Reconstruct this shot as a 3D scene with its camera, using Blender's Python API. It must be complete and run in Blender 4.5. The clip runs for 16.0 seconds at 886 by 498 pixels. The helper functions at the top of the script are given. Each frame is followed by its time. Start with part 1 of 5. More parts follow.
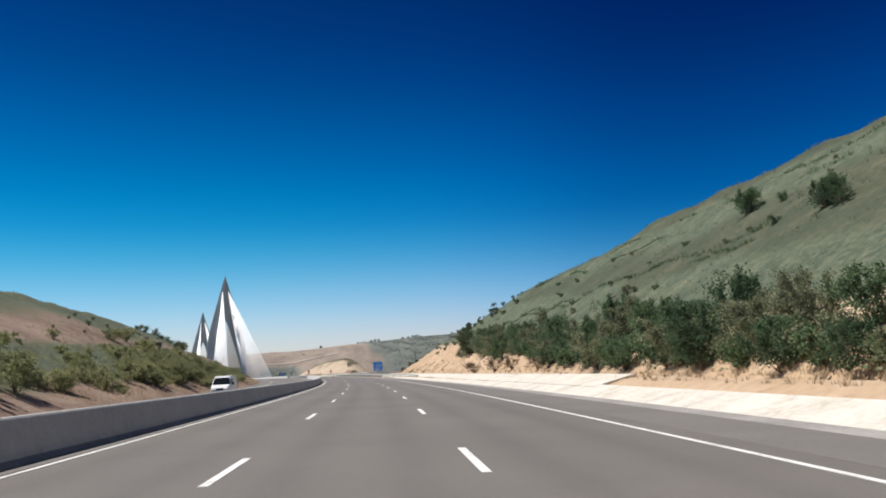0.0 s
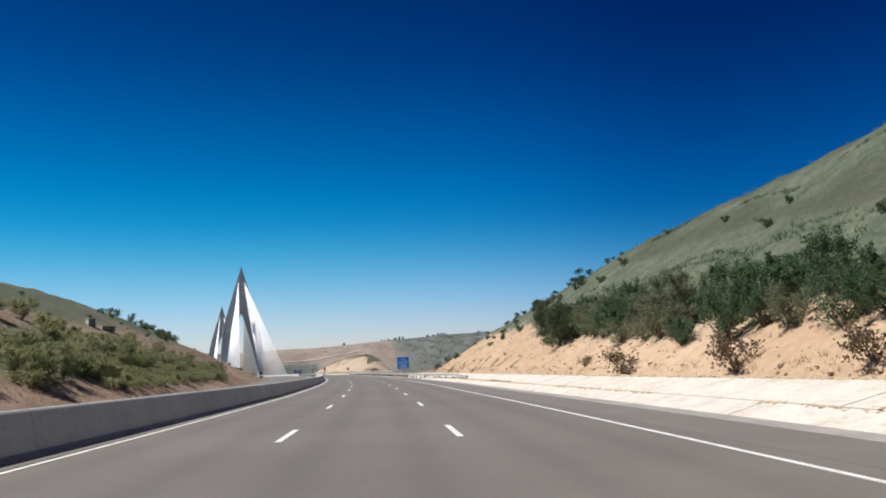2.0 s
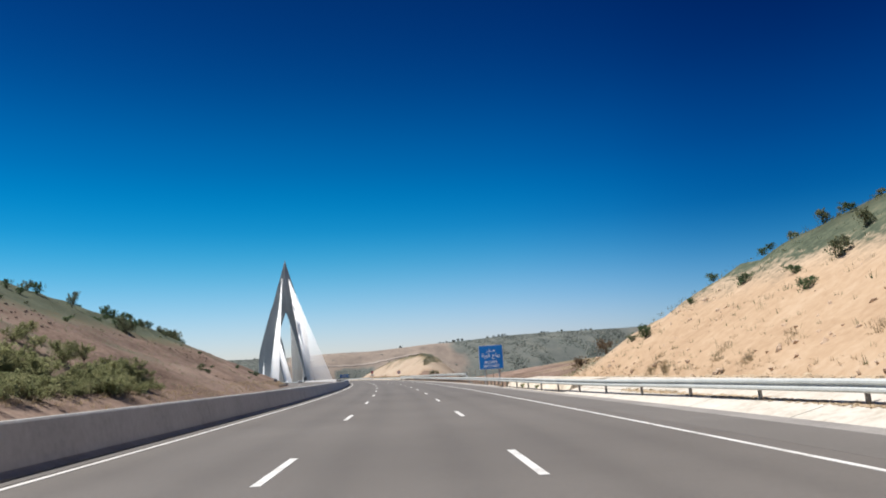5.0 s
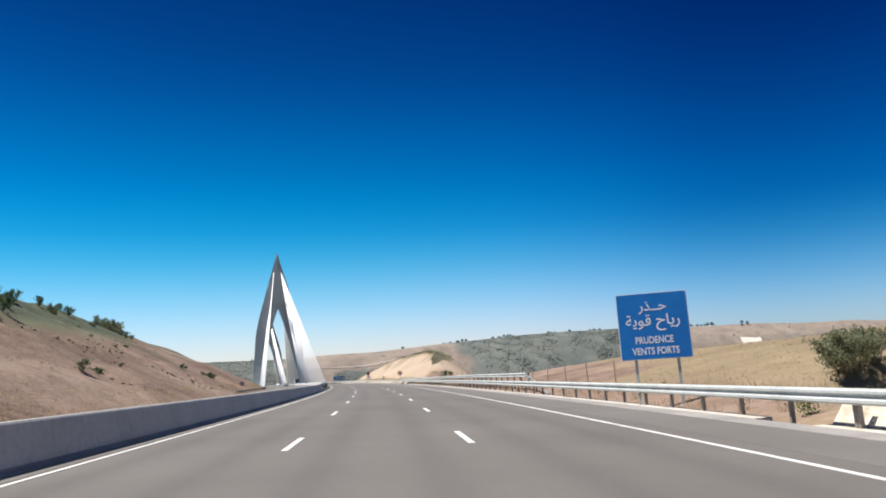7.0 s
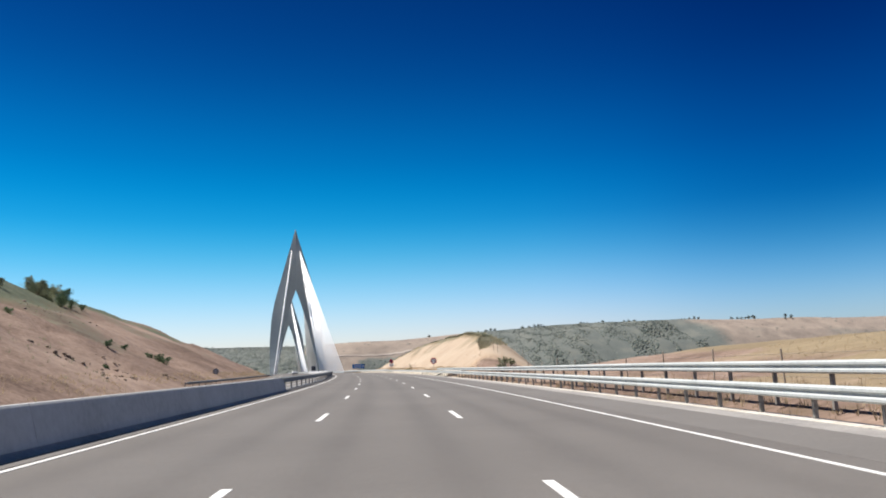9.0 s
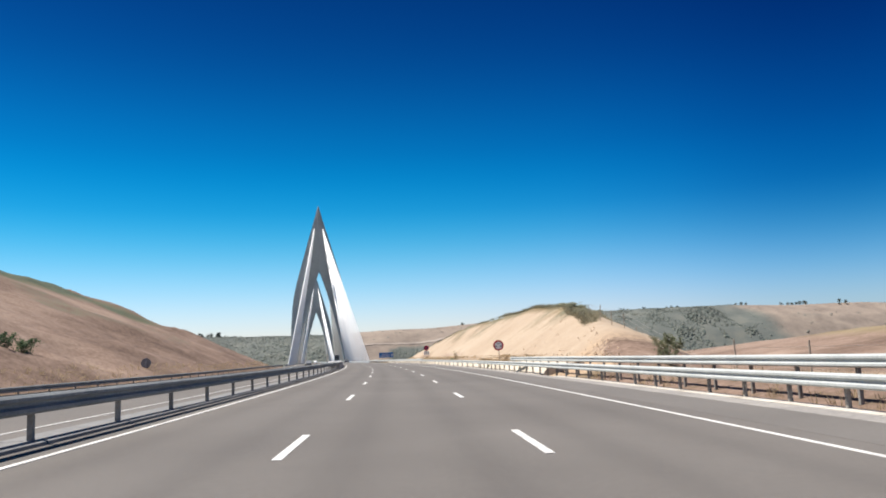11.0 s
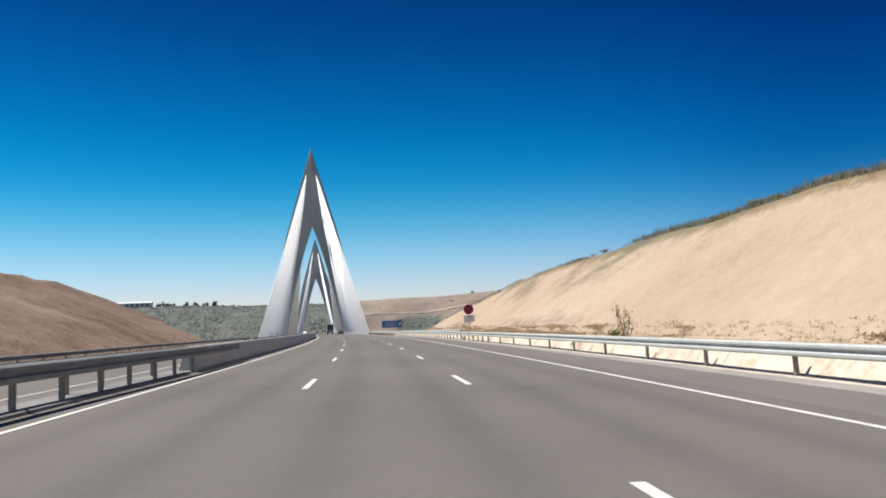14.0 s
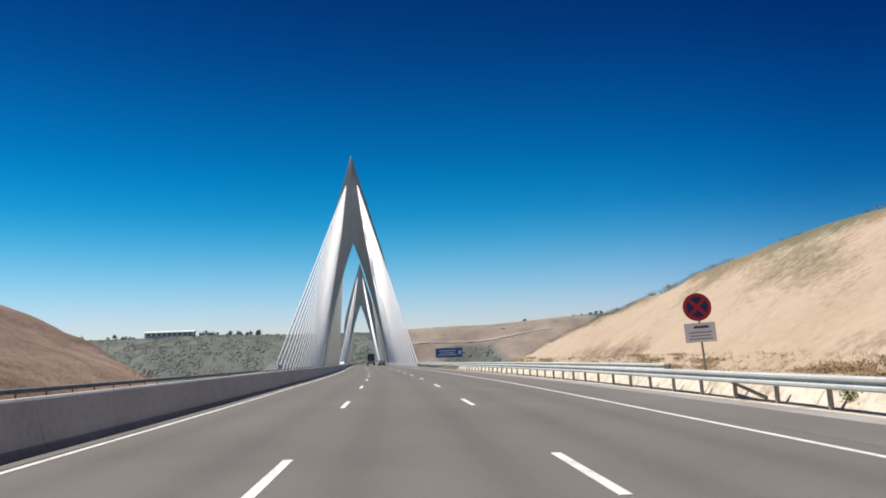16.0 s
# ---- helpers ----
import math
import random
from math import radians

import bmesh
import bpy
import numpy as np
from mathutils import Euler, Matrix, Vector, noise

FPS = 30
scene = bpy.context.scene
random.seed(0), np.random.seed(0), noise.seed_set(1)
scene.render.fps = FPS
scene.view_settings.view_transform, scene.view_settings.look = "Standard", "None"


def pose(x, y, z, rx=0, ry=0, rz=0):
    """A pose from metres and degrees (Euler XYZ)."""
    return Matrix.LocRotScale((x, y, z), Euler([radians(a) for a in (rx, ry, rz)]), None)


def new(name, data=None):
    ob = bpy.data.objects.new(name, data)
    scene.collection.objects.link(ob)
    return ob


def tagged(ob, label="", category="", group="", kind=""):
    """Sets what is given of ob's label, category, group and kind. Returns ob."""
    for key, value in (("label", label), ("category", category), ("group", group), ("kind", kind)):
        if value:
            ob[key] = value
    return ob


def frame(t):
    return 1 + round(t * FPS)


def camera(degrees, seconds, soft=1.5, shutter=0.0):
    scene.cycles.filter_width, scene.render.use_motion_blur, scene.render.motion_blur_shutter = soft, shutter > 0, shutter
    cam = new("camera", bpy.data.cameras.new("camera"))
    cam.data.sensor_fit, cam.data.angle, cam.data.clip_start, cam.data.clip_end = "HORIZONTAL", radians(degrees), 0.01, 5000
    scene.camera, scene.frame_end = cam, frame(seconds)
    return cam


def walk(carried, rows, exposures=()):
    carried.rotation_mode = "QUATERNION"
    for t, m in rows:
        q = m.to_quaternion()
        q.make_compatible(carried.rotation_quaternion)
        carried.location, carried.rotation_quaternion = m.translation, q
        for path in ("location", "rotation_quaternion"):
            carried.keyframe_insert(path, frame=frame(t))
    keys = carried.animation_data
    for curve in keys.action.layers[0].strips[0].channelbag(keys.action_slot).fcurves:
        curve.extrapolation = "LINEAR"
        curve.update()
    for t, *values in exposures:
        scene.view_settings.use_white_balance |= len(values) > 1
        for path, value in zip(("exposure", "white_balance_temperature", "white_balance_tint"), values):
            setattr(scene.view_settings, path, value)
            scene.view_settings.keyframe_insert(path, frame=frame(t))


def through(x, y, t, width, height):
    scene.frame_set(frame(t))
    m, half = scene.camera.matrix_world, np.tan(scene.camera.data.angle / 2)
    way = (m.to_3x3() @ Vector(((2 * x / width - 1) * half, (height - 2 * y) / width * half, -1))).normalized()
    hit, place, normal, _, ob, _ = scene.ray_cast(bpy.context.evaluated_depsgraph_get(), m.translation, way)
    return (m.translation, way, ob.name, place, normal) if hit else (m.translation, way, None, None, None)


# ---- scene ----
from collections import namedtuple

# ---- camera ----
cam = camera(62.9, 16.0, soft=1.85)
# seconds, x, y, z, yaw, pitch, lean
PATH = [
    (0.0, 0.52, 0.00, 1.271, -5.04, 9.15, 3.71),
    (0.5, 0.44, 11.82, 1.229, -4.31, 9.37, 2.48),
    (1.0, 0.29, 23.59, 1.187, -4.29, 8.93, 2.79),
    (1.5, 0.06, 35.31, 1.145, -3.34, 9.07, 2.85),
    (2.0, -0.23, 46.99, 1.104, -3.05, 9.22, 2.91),
    (2.5, -0.62, 58.66, 1.062, -1.34, 8.87, 3.24),
    (3.0, -1.11, 70.33, 1.026, -0.45, 10.25, 3.30),
    (3.5, -1.71, 82.02, 0.997, 1.11, 9.17, 3.34),
    (4.0, -2.36, 93.72, 0.977, 1.19, 9.55, 3.46),
    (4.8, -3.54, 112.50, 0.960, 1.33, 9.70, 3.45),
    (5.6, -4.97, 131.25, 0.964, 1.47, 9.84, 3.44),
    (6.5, -6.86, 152.33, 0.978, 1.63, 10.01, 3.42),
    (7.0, -8.00, 164.12, 0.991, 1.53, 9.87, 3.52),
    (7.5, -9.27, 175.95, 1.006, 2.54, 9.63, 3.39),
    (8.0, -10.70, 187.82, 1.025, 2.22, 9.62, 2.81),
    (8.5, -12.30, 199.68, 1.045, 3.01, 9.41, 2.46),
    (9.3, -14.93, 218.59, 1.080, 4.03, 9.10, 2.49),
    (10.1, -17.79, 237.46, 1.117, 5.06, 8.80, 2.52),
    (11.0, -21.27, 258.65, 1.163, 6.21, 8.45, 2.55),
    (11.5, -23.39, 270.41, 1.189, 6.12, 7.96, 2.58),
    (12.0, -25.51, 282.17, 1.217, 6.35, 8.01, 2.71),
    (12.5, -27.68, 293.94, 1.245, 6.12, 7.34, 1.92),
    (13.0, -29.96, 305.69, 1.275, 6.34, 6.97, 2.52),
    (13.5, -32.36, 317.44, 1.305, 6.12, 6.65, 2.50),
    (14.0, -34.86, 329.17, 1.339, 6.78, 6.13, 2.57),
    (14.5, -37.46, 340.88, 1.376, 7.73, 6.48, 2.50),
    (15.0, -40.14, 352.56, 1.417, 8.01, 7.66, 2.36),
    (15.5, -42.90, 364.21, 1.461, 9.50, 7.91, 2.28),
    (16.0, -45.76, 375.83, 1.509, 10.42, 8.62, 2.50),
]


walk(cam, [(t, Matrix.Translation((x, y, z)) @ pose(0, 0, 0, 90 + pitch, 0, yaw) @ pose(0, 0, 0, 0, 0, -lean))
           for t, x, y, z, yaw, pitch, lean in PATH],
     exposures=[(0.0, 0.36, 6380, 10), (2.0, 0.32, 6380, 10), (3.0, 0.24, 6380, 10), (3.5, 0.16, 6380, 10), (4.0, 0.27, 6380, 10), (4.2, 0.34, 6380, 10),
                (6.3, 0.36, 6420, 10), (6.5, 0.37, 6420, 10), (7.0, 0.6, 6420, 10), (7.5, 0.52, 6420, 10), (8.5, 0.65, 6420, 10), (8.7, 0.6, 6420, 10),
                (11.0, 0.62, 6500, 10), (11.5, 0.67, 6500, 10), (12.0, 0.5, 6500, 10), (12.5, 0.5, 6500, 10), (13.0, 0.33, 6500, 10), (13.5, 0.43, 6500, 10),
                (14.0, 0.41, 6500, 10), (15.0, 0.35, 6500, 10), (16.0, 0.33, 6500, 10)])


# ---- sky and sun ----
SUN_AZ = radians(93)    # to the left of the first heading
SUN_EL = radians(62.5)
world = bpy.data.worlds.new("sky")
scene.world = world
world.use_nodes = True
wn, wl = world.node_tree.nodes, world.node_tree.links
wn.clear()
sky = wn.new("ShaderNodeTexSky")
sky.sky_type = "NISHITA"
sky.sun_disc = False
sky.sun_elevation = SUN_EL
sky.sun_rotation = -SUN_AZ
sky.altitude = 50
sky.air_density, sky.dust_density, sky.ozone_density = 1.0, 0.5, 2.0
# the clear, deep blue of a dry day: the sky deepens quickly above the pale horizon
co = wn.new("ShaderNodeTexCoord")
sep = wn.new("ShaderNodeSeparateXYZ")
deep = wn.new("ShaderNodeValToRGB")
deep.color_ramp.interpolation = "B_SPLINE"
el = deep.color_ramp.elements
STEPS = [(0.0, (0.9, 0.8, 0.91)), (0.05, (0.81, 0.8, 0.905)), (0.095, (0.56, 0.775, 0.9)), (0.148, (0.17, 0.67, 0.81)),
         (0.20, (0.006, 0.53, 0.76)), (0.277, (0.002, 0.355, 0.63)), (0.384, (0.003, 0.165, 0.41)), (0.50, (0.002, 0.09, 0.28)), (1.0, (0.012, 0.09, 0.23))]
while len(el) < len(STEPS):
    el.new(0.5)
for e, (p_, c_) in zip(el, STEPS):
    e.position, e.color = p_, (*c_, 1)
mul = wn.new("ShaderNodeMix")
mul.data_type, mul.blend_type = "RGBA", "MULTIPLY"
mul.inputs["Factor"].default_value = 1.0
bg = wn.new("ShaderNodeBackground")
bg.inputs["Strength"].default_value = 0.122
wout = wn.new("ShaderNodeOutputWorld")
wl.new(co.outputs["Generated"], sep.inputs[0])
wl.new(sep.outputs["Z"], deep.inputs["Fac"])
wl.new(sky.outputs[0], mul.inputs["A"])
wl.new(deep.outputs["Color"], mul.inputs["B"])
# and away from the sun
aim = wn.new("ShaderNodeVectorMath")
aim.operation = "DOT_PRODUCT"
aim.inputs[1].default_value = (-math.sin(SUN_AZ), math.cos(SUN_AZ), 0)
unit = wn.new("ShaderNodeMapRange")
unit.inputs["From Min"].default_value, unit.inputs["From Max"].default_value = -0.7, 0.3
fade = wn.new("ShaderNodeValToRGB")
fade.color_ramp.interpolation = "B_SPLINE"
el = fade.color_ramp.elements
# the blue turns deeper towards the north, furthest from the sun
TURNS = [(0.05, (0.14, 0.36, 0.56)), (0.25, (0.16, 0.4, 0.59)), (0.35, (0.26, 0.46, 0.65)), (0.45, (0.52, 0.63, 0.78)), (0.58, (0.8, 0.78, 0.87)), (0.8, (0.9, 0.9, 0.9))]
while len(el) < len(TURNS):
    el.new(0.5)
for e, (p_, c_) in zip(el, TURNS):
    e.position, e.color = p_, (*c_, 1)
mul2 = wn.new("ShaderNodeMix")
mul2.data_type, mul2.blend_type = "RGBA", "MULTIPLY"
wl.new(co.outputs["Generated"], aim.inputs[0])
wl.new(aim.outputs["Value"], unit.inputs["Value"])
wl.new(unit.outputs[0], fade.inputs["Fac"])
high = wn.new("ShaderNodeMapRange")
high.interpolation_type = "SMOOTHSTEP"
high.inputs["From Min"].default_value, high.inputs["From Max"].default_value = 0.03, 0.22
high.inputs["To Min"].default_value = 0.6
wl.new(sep.outputs["Z"], high.inputs["Value"])
wl.new(high.outputs[0], mul2.inputs["Factor"])
wl.new(mul.outputs["Result"], mul2.inputs["A"])
wl.new(fade.outputs[0], mul2.inputs["B"])
wl.new(mul2.outputs["Result"], bg.inputs[0])
wl.new(bg.outputs[0], wout.inputs[0])

sun_data = bpy.data.lights.new("sun", "SUN")
sun_data.energy, sun_data.angle, sun_data.color = 5.0, radians(0.53), (1.0, 0.95, 0.88)
sun = new("sun", sun_data)
to_sun = Vector((-math.sin(SUN_AZ) * math.cos(SUN_EL), math.cos(SUN_AZ) * math.cos(SUN_EL), math.sin(SUN_EL)))
sun.matrix_world = to_sun.to_track_quat("Z", "Y").to_matrix().to_4x4()


# ---- materials ----
def material(name, color, rough=0.8, metal=0.0, spec=0.5):
    m = bpy.data.materials.new(name)
    m.use_nodes = True
    b = m.node_tree.nodes["Principled BSDF"]
    b.inputs["Base Color"].default_value = (*color, 1)
    b.inputs["Roughness"].default_value = rough
    b.inputs["Metallic"].default_value = metal
    b.inputs["Specular IOR Level"].default_value = spec
    return m


def node(m, kind, **props):
    n = m.node_tree.nodes.new(kind)
    for k, v in props.items():
        n.inputs[k.replace("_", " ")].default_value = v
    return n


def wire(m, a, b):
    m.node_tree.links.new(a, b)


def worn(name, colors, scales=(0.6, 9.0), rough=(0.7, 0.9), metal=0.0, bump=0.3, bump_scale=30.0, stretch=(1, 1, 1), spec=0.4):
    """Colour that drifts between the given colours at two scales, with fine relief, in world metres."""
    m = material(name, colors[0], rough[0], metal, spec)
    b = m.node_tree.nodes["Principled BSDF"]
    geo = node(m, "ShaderNodeNewGeometry")
    mp = node(m, "ShaderNodeMapping")
    mp.inputs["Scale"].default_value = stretch
    wire(m, geo.outputs["Position"], mp.inputs["Vector"])
    big = node(m, "ShaderNodeTexNoise", Scale=scales[0], Detail=5.0, Roughness=0.6)
    fine = node(m, "ShaderNodeTexNoise", Scale=scales[1], Detail=6.0, Roughness=0.65)
    wire(m, mp.outputs[0], big.inputs["Vector"])
    wire(m, mp.outputs[0], fine.inputs["Vector"])
    add = node(m, "ShaderNodeMath")
    add.operation = "MULTIPLY_ADD"
    add.inputs[1].default_value = 0.5
    wire(m, fine.outputs["Fac"], add.inputs[0])
    half = node(m, "ShaderNodeMath")
    half.operation = "MULTIPLY"
    half.inputs[1].default_value = 0.5
    wire(m, big.outputs["Fac"], half.inputs[0])
    wire(m, half.outputs[0], add.inputs[2])
    ramp = node(m, "ShaderNodeValToRGB")
    el = ramp.color_ramp.elements
    while len(el) < len(colors):
        el.new(0.5)
    for i, c in enumerate(colors):
        el[i].position = 0.33 + 0.34 * i / max(1, len(colors) - 1)
        el[i].color = (*c, 1)
    wire(m, add.outputs[0], ramp.inputs["Fac"])
    wire(m, ramp.outputs["Color"], b.inputs["Base Color"])
    mr = node(m, "ShaderNodeMapRange")
    mr.inputs["To Min"].default_value, mr.inputs["To Max"].default_value = rough
    wire(m, fine.outputs["Fac"], mr.inputs["Value"])
    wire(m, mr.outputs[0], b.inputs["Roughness"])
    if bump:
        grain = node(m, "ShaderNodeTexNoise", Scale=bump_scale, Detail=4.0)
        wire(m, mp.outputs[0], grain.inputs["Vector"])
        bp = node(m, "ShaderNodeBump", Strength=bump, Distance=0.02)
        wire(m, grain.outputs["Fac"], bp.inputs["Height"])
        wire(m, bp.outputs["Normal"], b.inputs["Normal"])
    return m


ASPHALT = worn("asphalt", [(0.116, 0.1055, 0.096), (0.142, 0.1295, 0.117), (0.167, 0.153, 0.139)], (0.15, 14.0), (0.75, 0.95), bump=0.5, bump_scale=90)


def polish(m):
    """Wheel paths a little darker and smoother, oil drips along them."""
    b = m.node_tree.nodes["Principled BSDF"]
    link = b.inputs["Base Color"].links[0]
    col = link.from_socket
    at_ = node(m, "ShaderNodeAttribute")
    at_.attribute_name = "track"
    n = node(m, "ShaderNodeTexNoise", Scale=0.04, Detail=4.0)
    geo = node(m, "ShaderNodeNewGeometry")
    wire(m, geo.outputs["Position"], n.inputs["Vector"])
    f = node(m, "ShaderNodeMath")
    f.operation = "MULTIPLY"
    wire(m, at_.outputs["Fac"], f.inputs[0])
    wire(m, n.outputs["Fac"], f.inputs[1])
    mix = node(m, "ShaderNodeMix")
    mix.data_type, mix.blend_type = "RGBA", "MULTIPLY"
    mix.inputs["B"].default_value = (0.74, 0.74, 0.745, 1)
    wire(m, f.outputs[0], mix.inputs["Factor"])
    wire(m, col, mix.inputs["A"])
    wire(m, mix.outputs["Result"], b.inputs["Base Color"])


polish(ASPHALT)
PAINT = worn("road_paint", [(0.4, 0.39, 0.37), (0.66, 0.65, 0.625), (0.74, 0.73, 0.71)], (1.5, 20.0), (0.6, 0.8), bump=0.2)
CONCRETE = worn("barrier_concrete", [(0.355, 0.355, 0.352), (0.455, 0.455, 0.45), (0.53, 0.53, 0.525)], (0.5, 6.0), (0.8, 0.95))
DARK_CONCRETE = worn("dark_concrete", [(0.14, 0.139, 0.137), (0.2, 0.198, 0.195), (0.27, 0.267, 0.26)], (0.5, 6.0), (0.85, 0.95))
FOOT_CONCRETE = worn("sooty_concrete", [(0.185, 0.181, 0.175), (0.262, 0.258, 0.25), (0.33, 0.325, 0.316)], (0.5, 6.0), (0.85, 0.95))
PALE_CONCRETE = worn("lining_concrete", [(0.38, 0.33, 0.26), (0.55, 0.51, 0.445), (0.62, 0.59, 0.535)], (0.7, 5.0), (0.8, 0.95), bump=0.5)
DUSTY_CONCRETE = worn("dusty_lining_concrete", [(0.3, 0.23, 0.16), (0.56, 0.5, 0.41), (0.68, 0.635, 0.55)], (0.5, 3.5), (0.85, 0.95), bump=0.6)
# the sky's blue cast is mixed into this concrete's colour
PYLON_CONCRETE = worn("pylon_concrete", [(0.3, 0.325, 0.335), (0.36, 0.385, 0.392), (0.41, 0.43, 0.435)], (0.06, 1.2), (0.75, 0.9), bump=0.15, bump_scale=6)
CABLE = worn("stay_cable_sheath", [(0.86, 0.86, 0.85), (0.92, 0.92, 0.91)], (0.1, 1.0), (0.7, 0.85), bump=0, spec=0.2)
STEEL = worn("galvanised_steel", [(0.36, 0.385, 0.38), (0.46, 0.485, 0.475), (0.54, 0.565, 0.55)], (0.8, 12.0), (0.75, 0.92), metal=0.08, bump=0.1, spec=0.25)
# darker copy of the galvanised steel, with the rails' shaded side in its colour
SHADED_DULL_STEEL = worn("dull_weathered_steel", [(0.17, 0.182, 0.19), (0.24, 0.255, 0.262), (0.31, 0.325, 0.33)], (0.8, 10.0), (0.75, 0.92), metal=0.1, bump=0.1, spec=0.25)
POST_STEEL = worn("weathered_post_steel", [(0.18, 0.162, 0.142), (0.28, 0.265, 0.243), (0.38, 0.37, 0.348)], (1.2, 12.0), (0.6, 0.85), metal=0.35, bump=0.2)

# ---- plan of the road: heading and height along its length ----
KNOT = np.arange(-40, 1001, 65.0)
BEND = np.array([39.4, 55.0, 69.2, 67.9, 62.0, 61.9, 71.8, 66.3, 18.5, -6.7, -3.0, -2.0, -2.1, -1.8, -1.4, -1.0, -0.8]) * 1e-5
RISE = [0.11, -0.09, -0.29, -0.29, -0.19, -0.05, 0.13, 0.34, 0.35, 0.45, 0.5, 0.52, 0.53, 0.53, 0.53, 0.53, 0.53]
ALONG = np.arange(-60, 1200, 2.0)
TURN = np.cumsum(np.interp(ALONG, KNOT, BEND)) * 2
TURN -= TURN[30]
RX, RY = np.cumsum(-np.sin(TURN)) * 2, np.cumsum(np.cos(TURN)) * 2
RX, RY = RX - RX[30], RY - RY[30]
MEDIAN = -6.2       # the middle of the motorway, from the middle lane's axis
FALL = 0.025        # cross fall of each carriageway


def lift(s):
    return np.interp(s, KNOT, RISE)


def plan(s, lat):
    """x, y of places along and across the road; straight on beyond both ends of the table."""
    s, lat = np.asarray(s, float), np.asarray(lat, float)
    t = np.interp(s, ALONG, TURN)
    over = np.maximum(s - ALONG[-1], 0) + np.minimum(s - ALONG[0], 0)
    x = np.interp(s, ALONG, RX) - np.sin(t) * over + lat * np.cos(t)
    y = np.interp(s, ALONG, RY) + np.cos(t) * over + lat * np.sin(t)
    return x, y


def camber(lat):
    """Height of the carriageways over the road's line."""
    lat = np.asarray(lat, float)
    return -FALL * (np.abs(lat - MEDIAN) + MEDIAN)


def at(s, lat, z=0.0, on_road=True):
    x, y = plan(s, lat)
    return Vector((float(x), float(y), float(lift(s) + z + (camber(lat) if on_road else 0))))


def heading(s):
    return math.degrees(float(np.interp(s, ALONG, TURN)))


def mesh_from(name, verts, faces, mats=(), smooth=False):
    me = bpy.data.meshes.new(name)
    me.from_pydata([tuple(v) for v in verts], [], [tuple(f) for f in faces])
    for m in mats:
        me.materials.append(m)
    if smooth:
        me.polygons.foreach_set("use_smooth", [True] * len(me.polygons))
    me.update()
    return me


def part(name, bm, mat, parent=None, label=""):
    """Links a bmesh as one mesh object under its thing."""
    me = bpy.data.meshes.new(name)
    bm.normal_update()
    bm.to_mesh(me)
    bm.free()
    if mat:
        me.materials.append(mat)
    ob = new(name, me)
    ob.parent = parent
    if label:
        ob["label"] = label
    return ob


def part_mesh(name, me, parent=None, label=""):
    ob = new(name, me)
    ob.parent = parent
    if label:
        ob["label"] = label
    return ob


def thing(name, label, category, group="", kind="", m=None):
    ob = new(name)
    ob.empty_display_size = 0.2
    if m is not None:
        ob.matrix_basis = m
    return tagged(ob, label, category, group, kind)


def sweep(profile, s0, s1, step, on_road=True, base=None):
    """A closed profile of (lat, z) drawn along the road as a solid with ends."""
    n = max(2, int(math.ceil((s1 - s0) / step)) + 1)
    ss = np.linspace(s0, s1, n)
    k = len(profile)
    verts, faces = [], []
    for s in ss:
        for lat, z in profile:
            b = camber(lat) if on_road else 0.0
            if base is not None:
                b = base
            x, y = plan(s, lat)
            verts.append((float(x), float(y), float(lift(s) + z + b)))
    for i in range(n - 1):
        for j in range(k):
            a, b = i * k + j, i * k + (j + 1) % k
            faces.append((a, b, b + k, a + k))
    faces.append(tuple(range(k - 1, -1, -1)))
    faces.append(tuple((n - 1) * k + j for j in range(k)))
    return verts, faces


def swept(name, profile, s0, s1, step, mat, parent=None, label="", on_road=True, base=None, smooth=False):
    v, f = sweep(profile, s0, s1, step, on_road, base)
    me = mesh_from(name, v, f, [mat], smooth)
    bm = bmesh.new()
    bm.from_mesh(me)
    bmesh.ops.recalc_face_normals(bm, faces=bm.faces)
    bm.to_mesh(me)
    bm.free()
    return part_mesh(name, me, parent, label)


# ---- smooth chance in numpy ----
def chance(ix, iy, seed):
    h = (ix.astype(np.int64) * 374761393 + iy.astype(np.int64) * 668265263 + seed * 974634777) & 0x7FFFFFFF
    h = ((h ^ (h >> 13)) * 1274126177) & 0x7FFFFFFF
    h = h ^ (h >> 16)
    return (h & 0xFFFFF) / float(0xFFFFF)


def rough2(x, y, size, octaves=4, seed=1, gain=0.5):
    """Fractal value noise, about -1 to 1."""
    total, amp, norm = np.zeros_like(np.asarray(x, float)), 1.0, 0.0
    for o in range(octaves):
        u, v = x / size, y / size
        iu, iv = np.floor(u), np.floor(v)
        fu, fv = u - iu, v - iv
        fu, fv = fu * fu * (3 - 2 * fu), fv * fv * (3 - 2 * fv)
        a, b = chance(iu, iv, seed + o), chance(iu + 1, iv, seed + o)
        c, d = chance(iu, iv + 1, seed + o), chance(iu + 1, iv + 1, seed + o)
        total += amp * ((a + (b - a) * fu) * (1 - fv) + (c + (d - c) * fu) * fv)
        norm += amp
        amp, size = amp * gain, size / 2
    return total / norm * 2 - 1


def ease(a, b, x):
    t = np.clip((x - a) / (b - a), 0, 1)
    return t * t * (3 - 2 * t)


